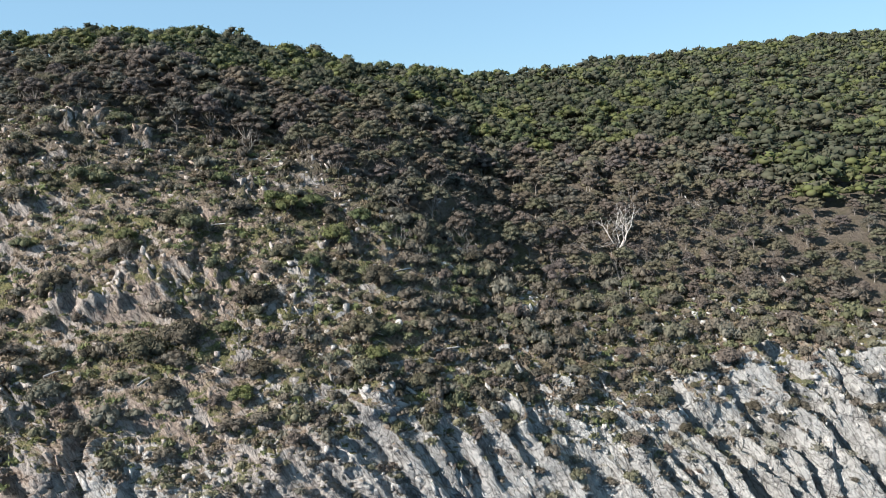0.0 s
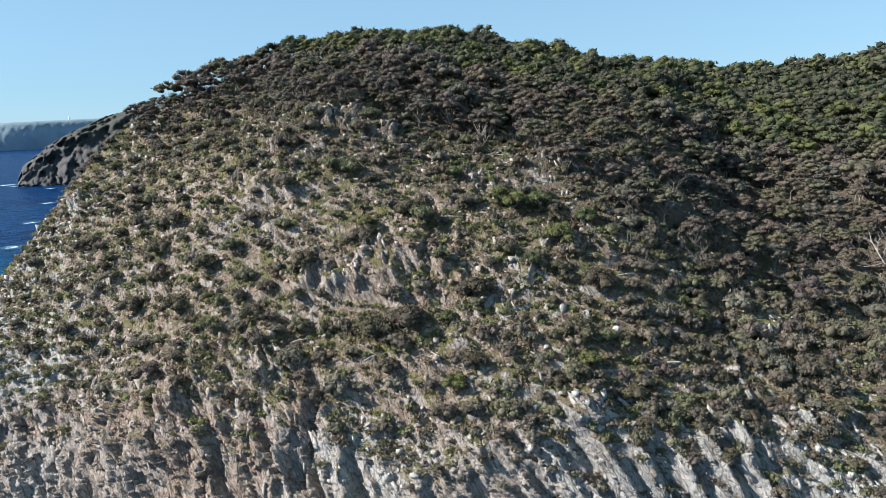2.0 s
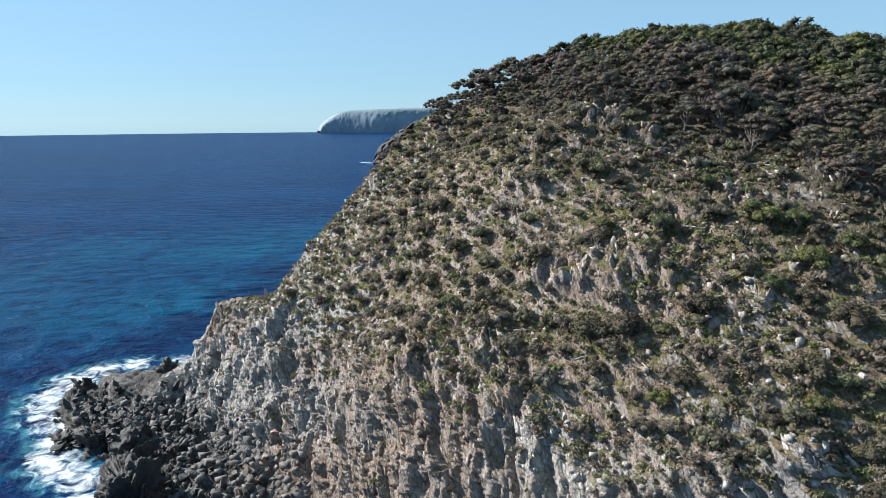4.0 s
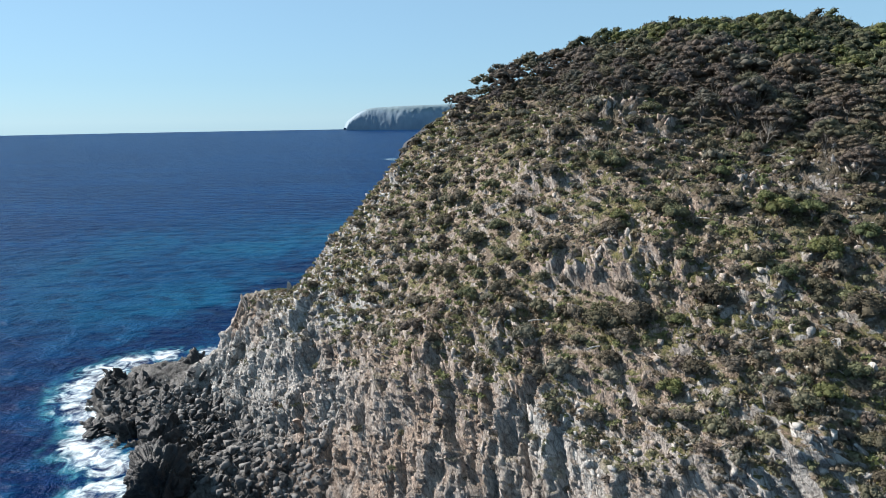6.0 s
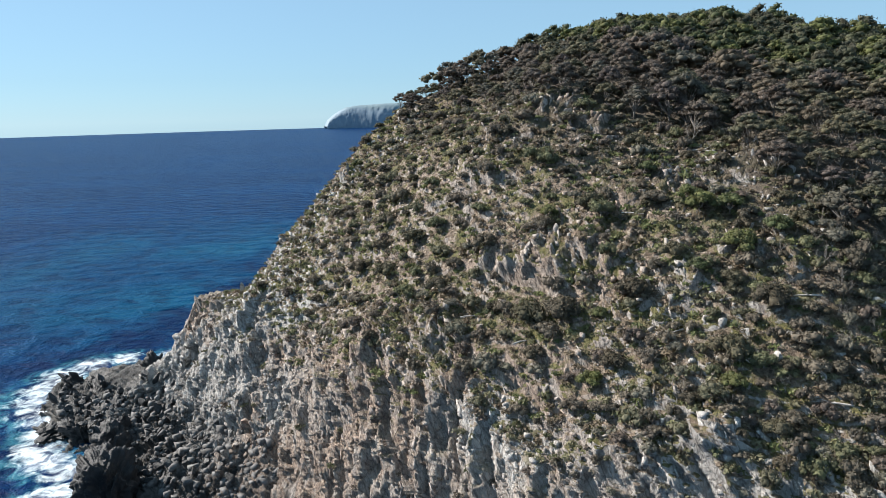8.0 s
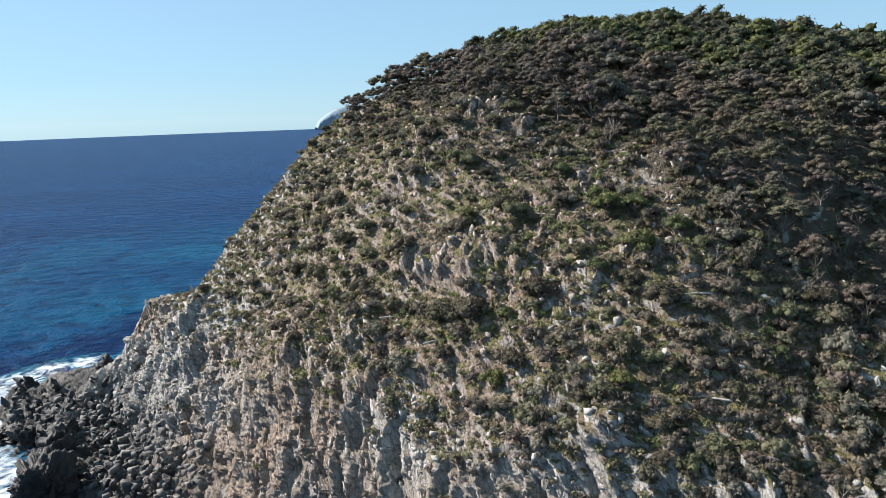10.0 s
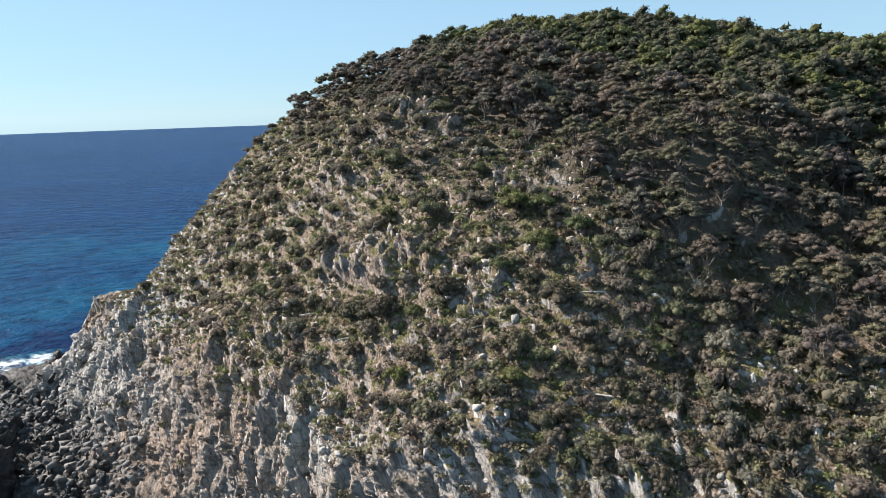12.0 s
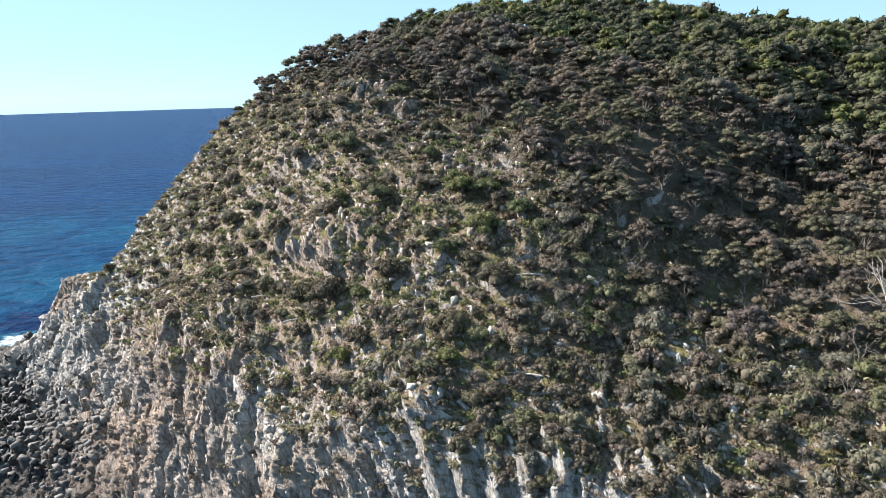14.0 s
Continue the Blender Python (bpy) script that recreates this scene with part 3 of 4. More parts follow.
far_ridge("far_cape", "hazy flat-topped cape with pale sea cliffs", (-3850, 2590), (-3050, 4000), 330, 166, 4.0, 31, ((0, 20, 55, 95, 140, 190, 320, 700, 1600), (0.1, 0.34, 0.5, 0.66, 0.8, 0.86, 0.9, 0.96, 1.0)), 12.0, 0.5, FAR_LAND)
far_ridge("near_cape", "dark rocky point along the coast", (-965, 775), (-640, 1150), 150, 118, 20, 41, ((0, 10, 40, 80, 140, 220, 500), (0.08, 0.26, 0.46, 0.66, 0.88, 1.0, 1.05)), 1.9, 0.85, NEAR_LAND)


# ---- plants ----
rng = np.random.default_rng(11)
GOLD = (1 + 5**0.5) / 2
ICO_V = np.array([(-1, GOLD, 0), (1, GOLD, 0), (-1, -GOLD, 0), (1, -GOLD, 0), (0, -1, GOLD), (0, 1, GOLD), (0, -1, -GOLD), (0, 1, -GOLD), (GOLD, 0, -1), (GOLD, 0, 1), (-GOLD, 0, -1), (-GOLD, 0, 1)], float)
ICO_V /= np.linalg.norm(ICO_V[0])
_near = [(a, b, c) for a in range(12) for b in range(a + 1, 12) for c in range(b + 1, 12) if max(np.linalg.norm(ICO_V[a] - ICO_V[b]), np.linalg.norm(ICO_V[b] - ICO_V[c]), np.linalg.norm(ICO_V[a] - ICO_V[c])) < 1.2]
ICO_F = np.array([f if np.dot(np.cross(ICO_V[f[1]] - ICO_V[f[0]], ICO_V[f[2]] - ICO_V[f[0]]), ICO_V[f[0]]) > 0 else (f[0], f[2], f[1]) for f in _near])


def finer(v, f):
    """Each triangle in four, on the unit sphere."""
    v, out, mids = [tuple(p) for p in v], [], {}

    def mid(a, b):
        key = (min(a, b), max(a, b))
        if key not in mids:
            p = (np.array(v[a]) + np.array(v[b])) / 2
            v.append(tuple(p / np.linalg.norm(p)))
            mids[key] = len(v) - 1
        return mids[key]

    for a, b, c in f:
        x, y, z = mid(a, b), mid(b, c), mid(c, a)
        out += [(a, x, z), (x, b, y), (z, y, c), (x, y, z)]
    return np.array(v), np.array(out)


ICO2 = finer(ICO_V, ICO_F)
ICO3 = finer(*ICO2)
ICO4 = finer(*ICO3)


def join(pieces):
    vs, fs, n = [], [], 0
    for v, f in pieces:
        vs.append(v)
        fs.append(np.asarray(f) + n)
        n += len(v)
    return np.concatenate(vs), np.concatenate(fs)


def units(n):
    d = rng.normal(size=(n, 3))
    return d / np.linalg.norm(d, axis=1, keepdims=True)


def tufts(centre, radii, count, size, low=-0.35):
    """Leaf sprays over a rounded clump: narrow blades that point outwards and up."""
    d = units(count * 2)
    d = d[d[:, 2] > low][:count]
    at = centre + d * radii * rng.uniform(0.78, 1.05, (len(d), 1))
    n = d + 0.65 * units(len(d))
    n /= np.linalg.norm(n, axis=1, keepdims=True)
    a = np.cross(n, units(len(d))) + 0.35 * d
    a /= np.linalg.norm(a, axis=1, keepdims=True) + 1e-6
    b = np.cross(n, a)
    s = size * rng.uniform(0.6, 1.4, (len(d), 1))
    v = np.stack([at - 0.3 * a * s + 0.62 * b * s, at - 0.3 * a * s - 0.62 * b * s, at + 1.25 * a * s], 1).reshape(-1, 3)
    return v, np.arange(len(v)).reshape(-1, 3)


def clump(centre, radii, count, size):
    core = ICO_V * radii * 0.8 * rng.uniform(0.7, 1.15, (12, 1)) + centre
    return [(core, ICO_F), tufts(np.array(centre), np.array(radii), count, size)]


def crown(reach, foot, rise, clumps, count, size, spread=0.38, flat=0.75):
    """A domed crown of separate clumps with gaps between them."""
    pieces, centres = [], []
    for k in range(clumps):
        r, a = reach * 0.78 * math.sqrt((k + 0.4) / clumps), k * 2.4 + rng.uniform(-0.5, 0.5)
        c = np.array([r * math.cos(a), r * math.sin(a), foot + rise * (1 - 0.85 * (r / reach) ** 2) + rng.uniform(-0.15, 0.15) * rise])
        s = reach * spread * rng.uniform(0.75, 1.2)
        centres.append(c)
        pieces += clump(c, (s, s, s * flat), count, size)
    return join(pieces), centres


def tube(points, radii, sides=5):
    """A tapered limb along points."""
    pts = np.array(points, float)
    v, f = [], []
    for i, p in enumerate(pts):
        d = pts[min(i + 1, len(pts) - 1)] - pts[max(i - 1, 0)]
        d /= np.linalg.norm(d) + 1e-9
        a = np.cross(d, (0.3, 0.9, 0.1))
        a /= np.linalg.norm(a)
        b = np.cross(d, a)
        t = np.arange(sides) * 2 * math.pi / sides
        v.append(p + radii[i] * (np.cos(t)[:, None] * a + np.sin(t)[:, None] * b))
    for i in range(len(pts) - 1):
        for k in range(sides):
            k2 = (k + 1) % sides
            a, b, c, d = i * sides + k, i * sides + k2, (i + 1) * sides + k2, (i + 1) * sides + k
            f += [(a, b, c), (a, c, d)]
    return np.concatenate(v), np.array(f)


def limbs(centres, fork, r0):
    """A short trunk that forks into limbs that reach into the crown's clumps."""
    lean = np.array([rng.uniform(-0.3, 0.3), rng.uniform(-0.3, 0.3), fork])
    pieces = [tube([(0, 0, -0.6), lean * 0.5 + (0, 0, 0.1), lean], [r0, r0 * 0.85, r0 * 0.7], 6)]
    for c in centres:
        mid = lean + (c - lean) * 0.5 + np.array([rng.uniform(-0.2, 0.2), rng.uniform(-0.2, 0.2), -0.15])
        pieces.append(tube([lean, mid, c], [r0 * 0.5, r0 * 0.35, r0 * 0.15], 4))
    return join(pieces)


def bare_branches(height, reach, count, r0):
    """A leafless shrub or tree: a short bole whose limbs fork again and again into bent twigs."""
    pieces = [tube([(0, 0, -0.05 * height), (0.03 * height, 0, height * 0.2)], [r0, r0 * 0.85], 5)]

    def fork(base, way, length, r, level):
        bend = way + 0.28 * rng.normal(size=3)
        mid = base + 0.5 * length * bend / np.linalg.norm(bend)
        tip = mid + 0.5 * length * (way + np.array([0, 0, 0.15]) + 0.22 * rng.normal(size=3))
        pieces.append(tube([base, mid, tip], [r, r * 0.8, r * 0.45], 4 if level < 2 else 3))
        if level == 3:
            return
        for n in range(3 if level else 4):
            out = way + 0.62 * rng.normal(size=3) * np.array([1, 1, 0.7])
            out /= np.linalg.norm(out)
            fork(mid + (tip - mid) * rng.uniform(0.3, 1.0), out, length * rng.uniform(0.55, 0.8), r * 0.55, level + 1)

    for k in range(count):
        a = k * 2.4 + rng.uniform(-0.4, 0.4)
        lean = reach / height * rng.uniform(0.35, 1.15)
        way = np.array([lean * math.cos(a), lean * math.sin(a), 0.8])
        fork(np.array([0.02 * height, 0, height * rng.uniform(0.08, 0.2)]), way / np.linalg.norm(way), height * 0.4, r0 * 0.62, 1)
    return join(pieces)


def put(p, scale, turn, squash=1.0, lean=0.0):
    return Matrix.Translation(p) @ Matrix.Rotation(turn, 4, "Z") @ Matrix.Rotation(lean, 4, "X") @ Matrix.Diagonal((scale, scale, scale * squash, 1))


def darts(tries, xr, yr, gap, accept):
    """Places on the headland at least gap(x, y) apart where accept(x, y, z, v, rocky) holds."""
    got, cells = [], {}
    for _ in range(tries):
        x, y = rng.uniform(*xr), rng.uniform(*yr)
        g = gap(x, y)
        key = (int(x // 6), int(y // 6))
        if any((x - a) ** 2 + (y - b) ** 2 < g * g for dx in (-1, 0, 1) for dy in (-1, 0, 1) for a, b in cells.get((key[0] + dx, key[1] + dy), ())):
            continue
        p, i, j = spot(x, y)
        if abs(p.y - y) > 2.5 or p.z < 3 or not accept(x, y, p.z, LAND_V[i, j], ROCKY[i, j]):
            continue
        cells.setdefault(key, []).append((x, y))
        got.append(p)
    return got


def forest_edge(x):
    """The line in plan, y for each x, behind which the closed scrub forest stands."""
    return float(np.interp(x, (-118, -109, -83, -62, -46, -38, -28, -20, -13, -4, 5, 16, 28, 41, 52, 65, 90, 150, 260), (122, 117.5, 118, 113.5, 115.5, 117.5, 114, 111, 107.5, 103, 102.5, 105, 106.5, 104.5, 101, 98.5, 106, 130, 175)))


def scatter(name, templates, spots, sizes, material, label, category, squash=(0.8, 1.2)):
    """Many small plants or stones as one object of kind stuff; each keeps a tint of its own."""
    vs, fs, ts, n = [], [], [], 0
    for p, s in zip(spots, sizes):
        v, f = templates[int(rng.integers(len(templates)))]
        a, q = rng.uniform(0, 6.283), rng.uniform(*squash)
        c, d = math.cos(a) * s, math.sin(a) * s
        vs.append(v @ np.array([(c, d, 0), (-d, c, 0), (0, 0, s * q)]) + np.array(p))
        fs.append(f + n)
        ts.append(np.full(len(v), rng.uniform()))
        n += len(v)
    ob = new(name, mesh_np(name, np.concatenate(vs), np.concatenate(fs), material, np.concatenate(ts)))
    return tagged(ob, label, category, kind="stuff")


def jitter_edge(x, y):
    return 1.2 * math.sin(x * 0.23 + 1.0) + 1.4 * math.sin(x * 0.61 + y * 0.37)


def wooded(x, y, reach=0.0):
    return y > forest_edge(x) + jitter_edge(x, y) - reach


def canopy(reach, foot, rise, pads, count, size, pad=0.27, flat=0.5):
    """An umbrella crown: many flattened leaf pads at uneven heights over a low dome, open below."""
    pieces, centres = [], []
    skew = rng.uniform(-0.18, 0.18, 2) * reach
    for k in range(pads):
        r, a = reach * 0.86 * math.sqrt((k + 0.5) / pads), k * 2.4 + rng.uniform(-0.45, 0.45)
        c = np.array([r * math.cos(a) + skew[0], r * math.sin(a) + skew[1], foot + rise * (1 - 0.95 * (r / reach) ** 1.7) + rng.uniform(-0.24, 0.16) * rise])
        s = reach * pad * rng.uniform(0.65, 1.25)
        centres.append(c)
        core = ICO_V * (s * 0.84, s * 0.84, s * flat * 0.84) * rng.uniform(0.7, 1.12, (12, 1)) + c
        pieces += [(core, ICO_F), tufts(c, np.array((s, s, s * flat)), count, size, -0.2)]
    return join(pieces), centres


# the forest: spots first, then the front trees as things and the rest as woods
tree_spots = darts(24000, (-111, 62), (96, 262), lambda x, y: (rng.uniform(2.4, 3.5) if x > 2 and y < 150 else rng.uniform(2.8, 4.6)) + 0.004 * max(0, y - 120), lambda x, y, z, v, r: wooded(x, y) and v < (5.2 if x > -80 else 5.08))
tree_spots += darts(30000, (62, 290), (96, 430), lambda x, y: rng.uniform(2.5, 3.4) + 0.008 * max(0, y - 150), lambda x, y, z, v, r: wooded(x, y) and v < 5.2 and x < 0.72 * y + 30)
tree_spots.sort(key=lambda p: p.y + 0.15 * abs(p.x + 30))
front, woods = tree_spots[:300], tree_spots[300:]


def grown(p):
    """How tall the forest is at a place: low by the cliff, tall under the brow of the hill and on the crest."""
    tall = 0.74 + 0.34 * math.exp(-((p.x + 40) / 26) ** 2 - ((p.y - 126) / 16) ** 2) + 0.22 * float(smoothstep(140, 175, p.y)) - 0.16 * float(smoothstep(5, 40, p.x)) * (1 - float(smoothstep(125, 150, p.y)))
    return tall * rng.uniform(0.78, 1.22)


tree_kinds = []
for k in range(7):
    reach, foot, rise = rng.uniform(2.9, 3.7), rng.uniform(2.7, 3.5), rng.uniform(2.4, 3.1)
    leaves, centres = canopy(reach, foot, rise, 23, 46, 0.2, 0.31, 0.62)
    wood = limbs(centres[::2], foot * 0.45, 0.17)
    tree_kinds.append((mesh_np("tree_crown", *leaves, LEAF_TREE), mesh_np("tree_trunk", *wood, BARK)))


def tree(kind, m, label, group):
    crown_mesh, trunk_mesh = tree_kinds[kind]
    ob = new("tree")
    part("trunk", trunk_mesh, ob, "grey forked trunk")
    part("crown", crown_mesh, ob)
    ob.matrix_world = m
    return tagged(ob, label, "tree", group)


first = [tree(k, put(front[k], 0.8, 0), "low coastal tree with a spreading olive-brown crown", "scrub forest trees") for k in range(7)]
for k, p in enumerate(front[7:]):
    copy_thing(first[k % 7], put(p, grown(p), rng.uniform(0, 6.283), rng.uniform(0.85, 1.15)))

far_kinds = [canopy(rng.uniform(3.0, 3.8), 3.2, 2.8, 15, 20, 0.3, 0.36, 0.62)[0] for _ in range(7)]
ridge_kinds = [canopy(rng.uniform(2.8, 3.5), 2.2, 2.3, 7, 7, 0.55, 0.46, 0.6)[0] for _ in range(6)]
stems = [limbs([np.array([math.cos(a) * 2.0, math.sin(a) * 2.0, 4.6]) for a in (0.3, 1.9, 3.4, 5.0)], 2.0, 0.15) for _ in range(3)]
near_woods = [p for p in woods if p.y < 200 and p.x < 62]
far_woods = [p for p in woods if not (p.y < 200 and p.x < 62)]
hill, heights = [p for p in near_woods if p.y < 150], [p for p in near_woods if p.y >= 150]
scatter("woods", far_kinds, hill, [grown(p) for p in hill], LEAF_TREE, "dense olive-brown crowns of low coastal forest", "woods", (0.85, 1.15))
scatter("crest_woods", far_kinds, heights, [grown(p) for p in heights], LEAF_GREEN, "dark green crowns along the crest of the headland", "woods", (0.85, 1.2))
scatter("woods_stems", stems, near_woods, rng.uniform(0.75, 0.95, len(near_woods)), BARK, "grey trunks of the low forest", "trunks")
under = darts(9000, (-108, 62), (96, 160), lambda x, y: 3.0, lambda x, y, z, v, r: wooded(x, y, 1.5) and v < 5.0)
low = [crown(1.2, 0.3, 0.8, 3, 16, 0.24, 0.6)[0] for _ in range(6)]
scatter("undergrowth", low, under, rng.uniform(0.6, 1.3, len(under)), LEAF_TREE, "dark undergrowth below the low trees", "undergrowth")
scatter("far_woods", ridge_kinds, far_woods, rng.uniform(0.7, 1.25, len(far_woods)), LEAF_GREEN, "dense green crowns of the forest along the ridge", "woods", (0.7, 1.15))

# shrubs on the slope: the round dark bushes that stand apart, and the scrub between them
shrub_kinds = []
for k in range(5):
    leaves, centres = crown(1.0, 0.15, 0.66, 9, 80, 0.085, 0.44, 0.85)
    wood = limbs(centres[:5], 0.2, 0.05)
    shrub_kinds.append((mesh_np("shrub_leaves", *leaves, LEAF_SHRUB), mesh_np("shrub_stem", *wood, BARK)))


def shrub(kind, m, label, group):
    leaf_mesh, stem_mesh = shrub_kinds[kind]
    ob = new("shrub")
    part("stem", stem_mesh, ob, "thin grey stems")
    part("foliage", leaf_mesh, ob)
    ob.matrix_world = m
    return tagged(ob, label, "shrub", group)


# bushes that stand out: x, y, width
BUSHES = ((-101, 94, 3.2), (-82, 92, 4.4), (-98, 113, 3.4), (-61, 103, 3.4), (-67, 99, 3.8), (-43, 91, 3.8), (-37, 95, 4.6), (-79, 88, 3.5), (-82, 85.5, 4.4),
          (-72, 83.5, 4.2), (-69, 88, 4.6), (-50, 85.5, 4.0), (-57, 82, 4.2), (-37.5, 81, 5.6), (-33, 82.5, 6.0), (-34, 78, 3.2), (-63, 72.5, 2.6), (-25, 87, 5.0), (-22, 91.5, 3.8),
          (-9, 91, 5.0), (-11, 84.5, 4.8), (-23, 80, 4.0), (-39, 109, 4.4))
bush_kinds = []
for k in range(4):
    leaves, centres = crown(1.0, 0.15, 0.62, 10, 120, 0.07, 0.46, 0.8)
    bush_kinds.append((mesh_np("bush_leaves", *leaves, LEAF_BUSH), mesh_np("bush_stem", *limbs(centres[:5], 0.2, 0.05), BARK)))


def bush(k, x, y, w):
    ob = new("bush")
    leaf_mesh, stem_mesh = bush_kinds[k % 4]
    part("stem", stem_mesh, ob, "thin grey stems")
    part("foliage", leaf_mesh, ob)
    ob.matrix_world = put(spot(x, y)[0], w / 2.1, k * 1.7, 1.05)
    return tagged(ob, "rounded dark brown-green bush on the rocky slope", "bush", "dark bushes")


for k, (x, y, w) in enumerate(BUSHES):
    bush(k, x, y, w)
more = [p for p in darts(1500, (-112, 20), (78, 118), lambda x, y: 6.5, lambda x, y, z, v, r: v > 2.05 and not wooded(x, y, -2)) if min(math.hypot(p.x - b[0], p.y - b[1]) for b in BUSHES) > 5][:60]
for k, p in enumerate(more):
    bush(k, p.x, p.y, rng.uniform(1.7, 3.4))
east_bushes = [p for p in darts(1600, (-14, 48), (76, 106), lambda x, y: 3.6, lambda x, y, z, v, r: v > 1.7 and not wooded(x, y, -1)) if min(math.hypot(p.x - b[0], p.y - b[1]) for b in BUSHES) > 4][:70]
for k, p in enumerate(east_bushes):
    bush(k, p.x, p.y, rng.uniform(1.3, 2.8))
shrubs = []
for k, (x, y) in enumerate(((-52, 80), (-20, 83), (-88, 96), (2, 90), (-64, 95))):
    shrubs.append(shrub(k, put(spot(x, y)[0], 1.1, k, 0.9), "low olive-green shrub on the rocky slope", "slope shrubs"))
green_kinds = []
for k in range(3):
    leaves, centres = crown(1.0, 0.35, 0.85, 10, 110, 0.075, 0.42, 0.8)
    green_kinds.append((mesh_np("green_crown", *leaves, LEAF_FRESH), mesh_np("green_stem", *limbs(centres[:6], 0.35, 0.06), BARK)))
for k, (x, y, w) in enumerate(((-22, 98.5, 4.6), (-19, 100.5, 4.0), (-15, 95, 5.0), (-24.5, 100, 3.6), (-12, 99, 3.8), (-43, 92.5, 3.0), (-25, 78, 3.4), (-28, 84, 2.4), (-9, 82, 3.2), (-66, 84, 2.6), (-33, 103, 3.2), (3, 93, 3.6), (-18, 90, 3.0))):
    ob = new("green_tree")
    part("trunk", green_kinds[k % 3][1], ob, "grey forked trunk")
    part("crown", green_kinds[k % 3][0], ob)
    ob.matrix_world = put(spot(x, y)[0], w / 2.1, k * 1.3, 1.0)
    tagged(ob, "small bushy tree with fresh yellow-green leaves", "tree", "green trees")


def open_slope(x, y, z, v, r):
    return v > 1.95 and r < 0.62 + 0.3 * math.sin(x * 0.9 + y * 1.3) and not wooded(x, y, -2)


shrub_spots = darts(42000, (-130, 105), (72, 150), lambda x, y: rng.uniform(1.3, 2.7) if x > -12 + 0.5 * (y - 80) - 8 else rng.uniform(2.4, 6.0), open_slope)
cut = shrub_spots[:260]
for k, p in enumerate(cut):
    copy_thing(shrubs[k % 5], put(p, rng.uniform(0.7, 1.0) * (1 + 1.1 * rng.uniform() ** 2) * (0.75 if p.x < -95 else 1), rng.uniform(0, 6.283), rng.uniform(0.85, 1.3)))
small = [crown(1.0, 0.15, 0.6, 6, 36, 0.13, 0.46, 0.85)[0] for _ in range(6)]
rest = shrub_spots[260:]
scatter("scrub", small, rest, rng.uniform(0.6, 1.0, len(rest)) * np.where(np.array([p.x for p in rest]) < -102, 0.65, 1.0) * (1 + 1.2 * rng.uniform(0, 1, len(rest)) ** 2), LEAF_SHRUB, "mixed olive and grey-green scrub on the slope", "scrub", (0.95, 1.5))
heath_spots = darts(70000, (-140, 100), (66, 140), lambda x, y: 1.0, lambda x, y, z, v, r: v > 1.75 and r < 0.8 and not wooded(x, y, -2))
tiny = [join([tufts(np.array([math.cos(a) * r, math.sin(a) * r, 0.1]), np.array([0.36, 0.36, 0.28]), 13, 0.2, -0.1) for a, r in ((0.0, 0.0), (0.5, 0.3), (2.6, 0.32), (4.4, 0.3))]) for _ in range(6)]
scatter("heath", tiny, heath_spots, rng.uniform(0.6, 1.7, len(heath_spots)), LEAF_HEATH, "low dry heath and tussocks between the stones", "heath")
cliff_spots = darts(5000, (-140, 70), (55, 96), lambda x, y: 1.7 if x > -25 else 2.4, lambda x, y, z, v, r: 1.2 < v < 2.0 and z > 15)
scatter("cliff_plants", tiny, cliff_spots, rng.uniform(0.7, 1.6, len(cliff_spots)), LEAF_SHRUB, "small shrubs clinging to the cliff", "shrubs")
rim_spots = darts(5000, (-22, 60), (70, 108), lambda x, y: rng.uniform(1.2, 2.8), lambda x, y, z, v, r: 1.55 < v < 2.15 and z > 24 + 0.06 * x and math.sin(x * 0.7 - y * 0.5) > -0.5)
scatter("rim_shrubs", small, rim_spots, rng.uniform(0.5, 1.25, len(rim_spots)), LEAF_SHRUB, "olive shrubs along the broken rim of the cliff", "scrub", (0.9, 1.4))

# leafless shrubs and the bleached trees
dead_kinds = [mesh_np("bare_twigs", *bare_branches(1.0, 0.75, 4, 0.02), BARK) for _ in range(3)]
dead_spots = darts(4000, (-70, 62), (74, 125), lambda x, y: 2.6 if x > -12 else 5.5, lambda x, y, z, v, r: v > 1.8)[:280]
for k, p in enumerate(dead_spots):
    ob = tagged(new("bare_shrub", dead_kinds[k % 3]), "leafless grey shrub with fine twigs", "shrub", "bare shrubs")
    ob.matrix_world = put(p, rng.uniform(1.6, 3.0), k * 2.1)
grove = darts(1500, (-100, 62), (92, 150), lambda x, y: 5.0, lambda x, y, z, v, r: wooded(x, y, 3))[:85]
for k, p in enumerate(grove):
    ob = tagged(new("bare_tree", dead_kinds[k % 3]), "bare grey small tree among green crowns", "tree", "bare trees")
    ob.matrix_world = put(p, rng.uniform(3.2, 4.8), k * 2.1)
for x, y, h in ((-14, 78.5, 3.6), (-3, 96, 4.0), (-6, 97.5, 3.6), (28, 101, 4.0), (46, 117, 4.2)):
    ob = tagged(new("bare_shrub", dead_kinds[0]), "large leafless grey shrub", "shrub", "bare shrubs")
    ob.matrix_world = put(spot(x, y)[0], h, x)
pale_tree = mesh_np("bleached_tree", *bare_branches(9.5, 6.0, 6, 0.2), DEADWOOD)
ob = tagged(new("dead_tree", pale_tree), "bleached leafless tree with a forked trunk", "tree")
ob.matrix_world = put(spot(28.7, 112)[0], 1, 0.4)

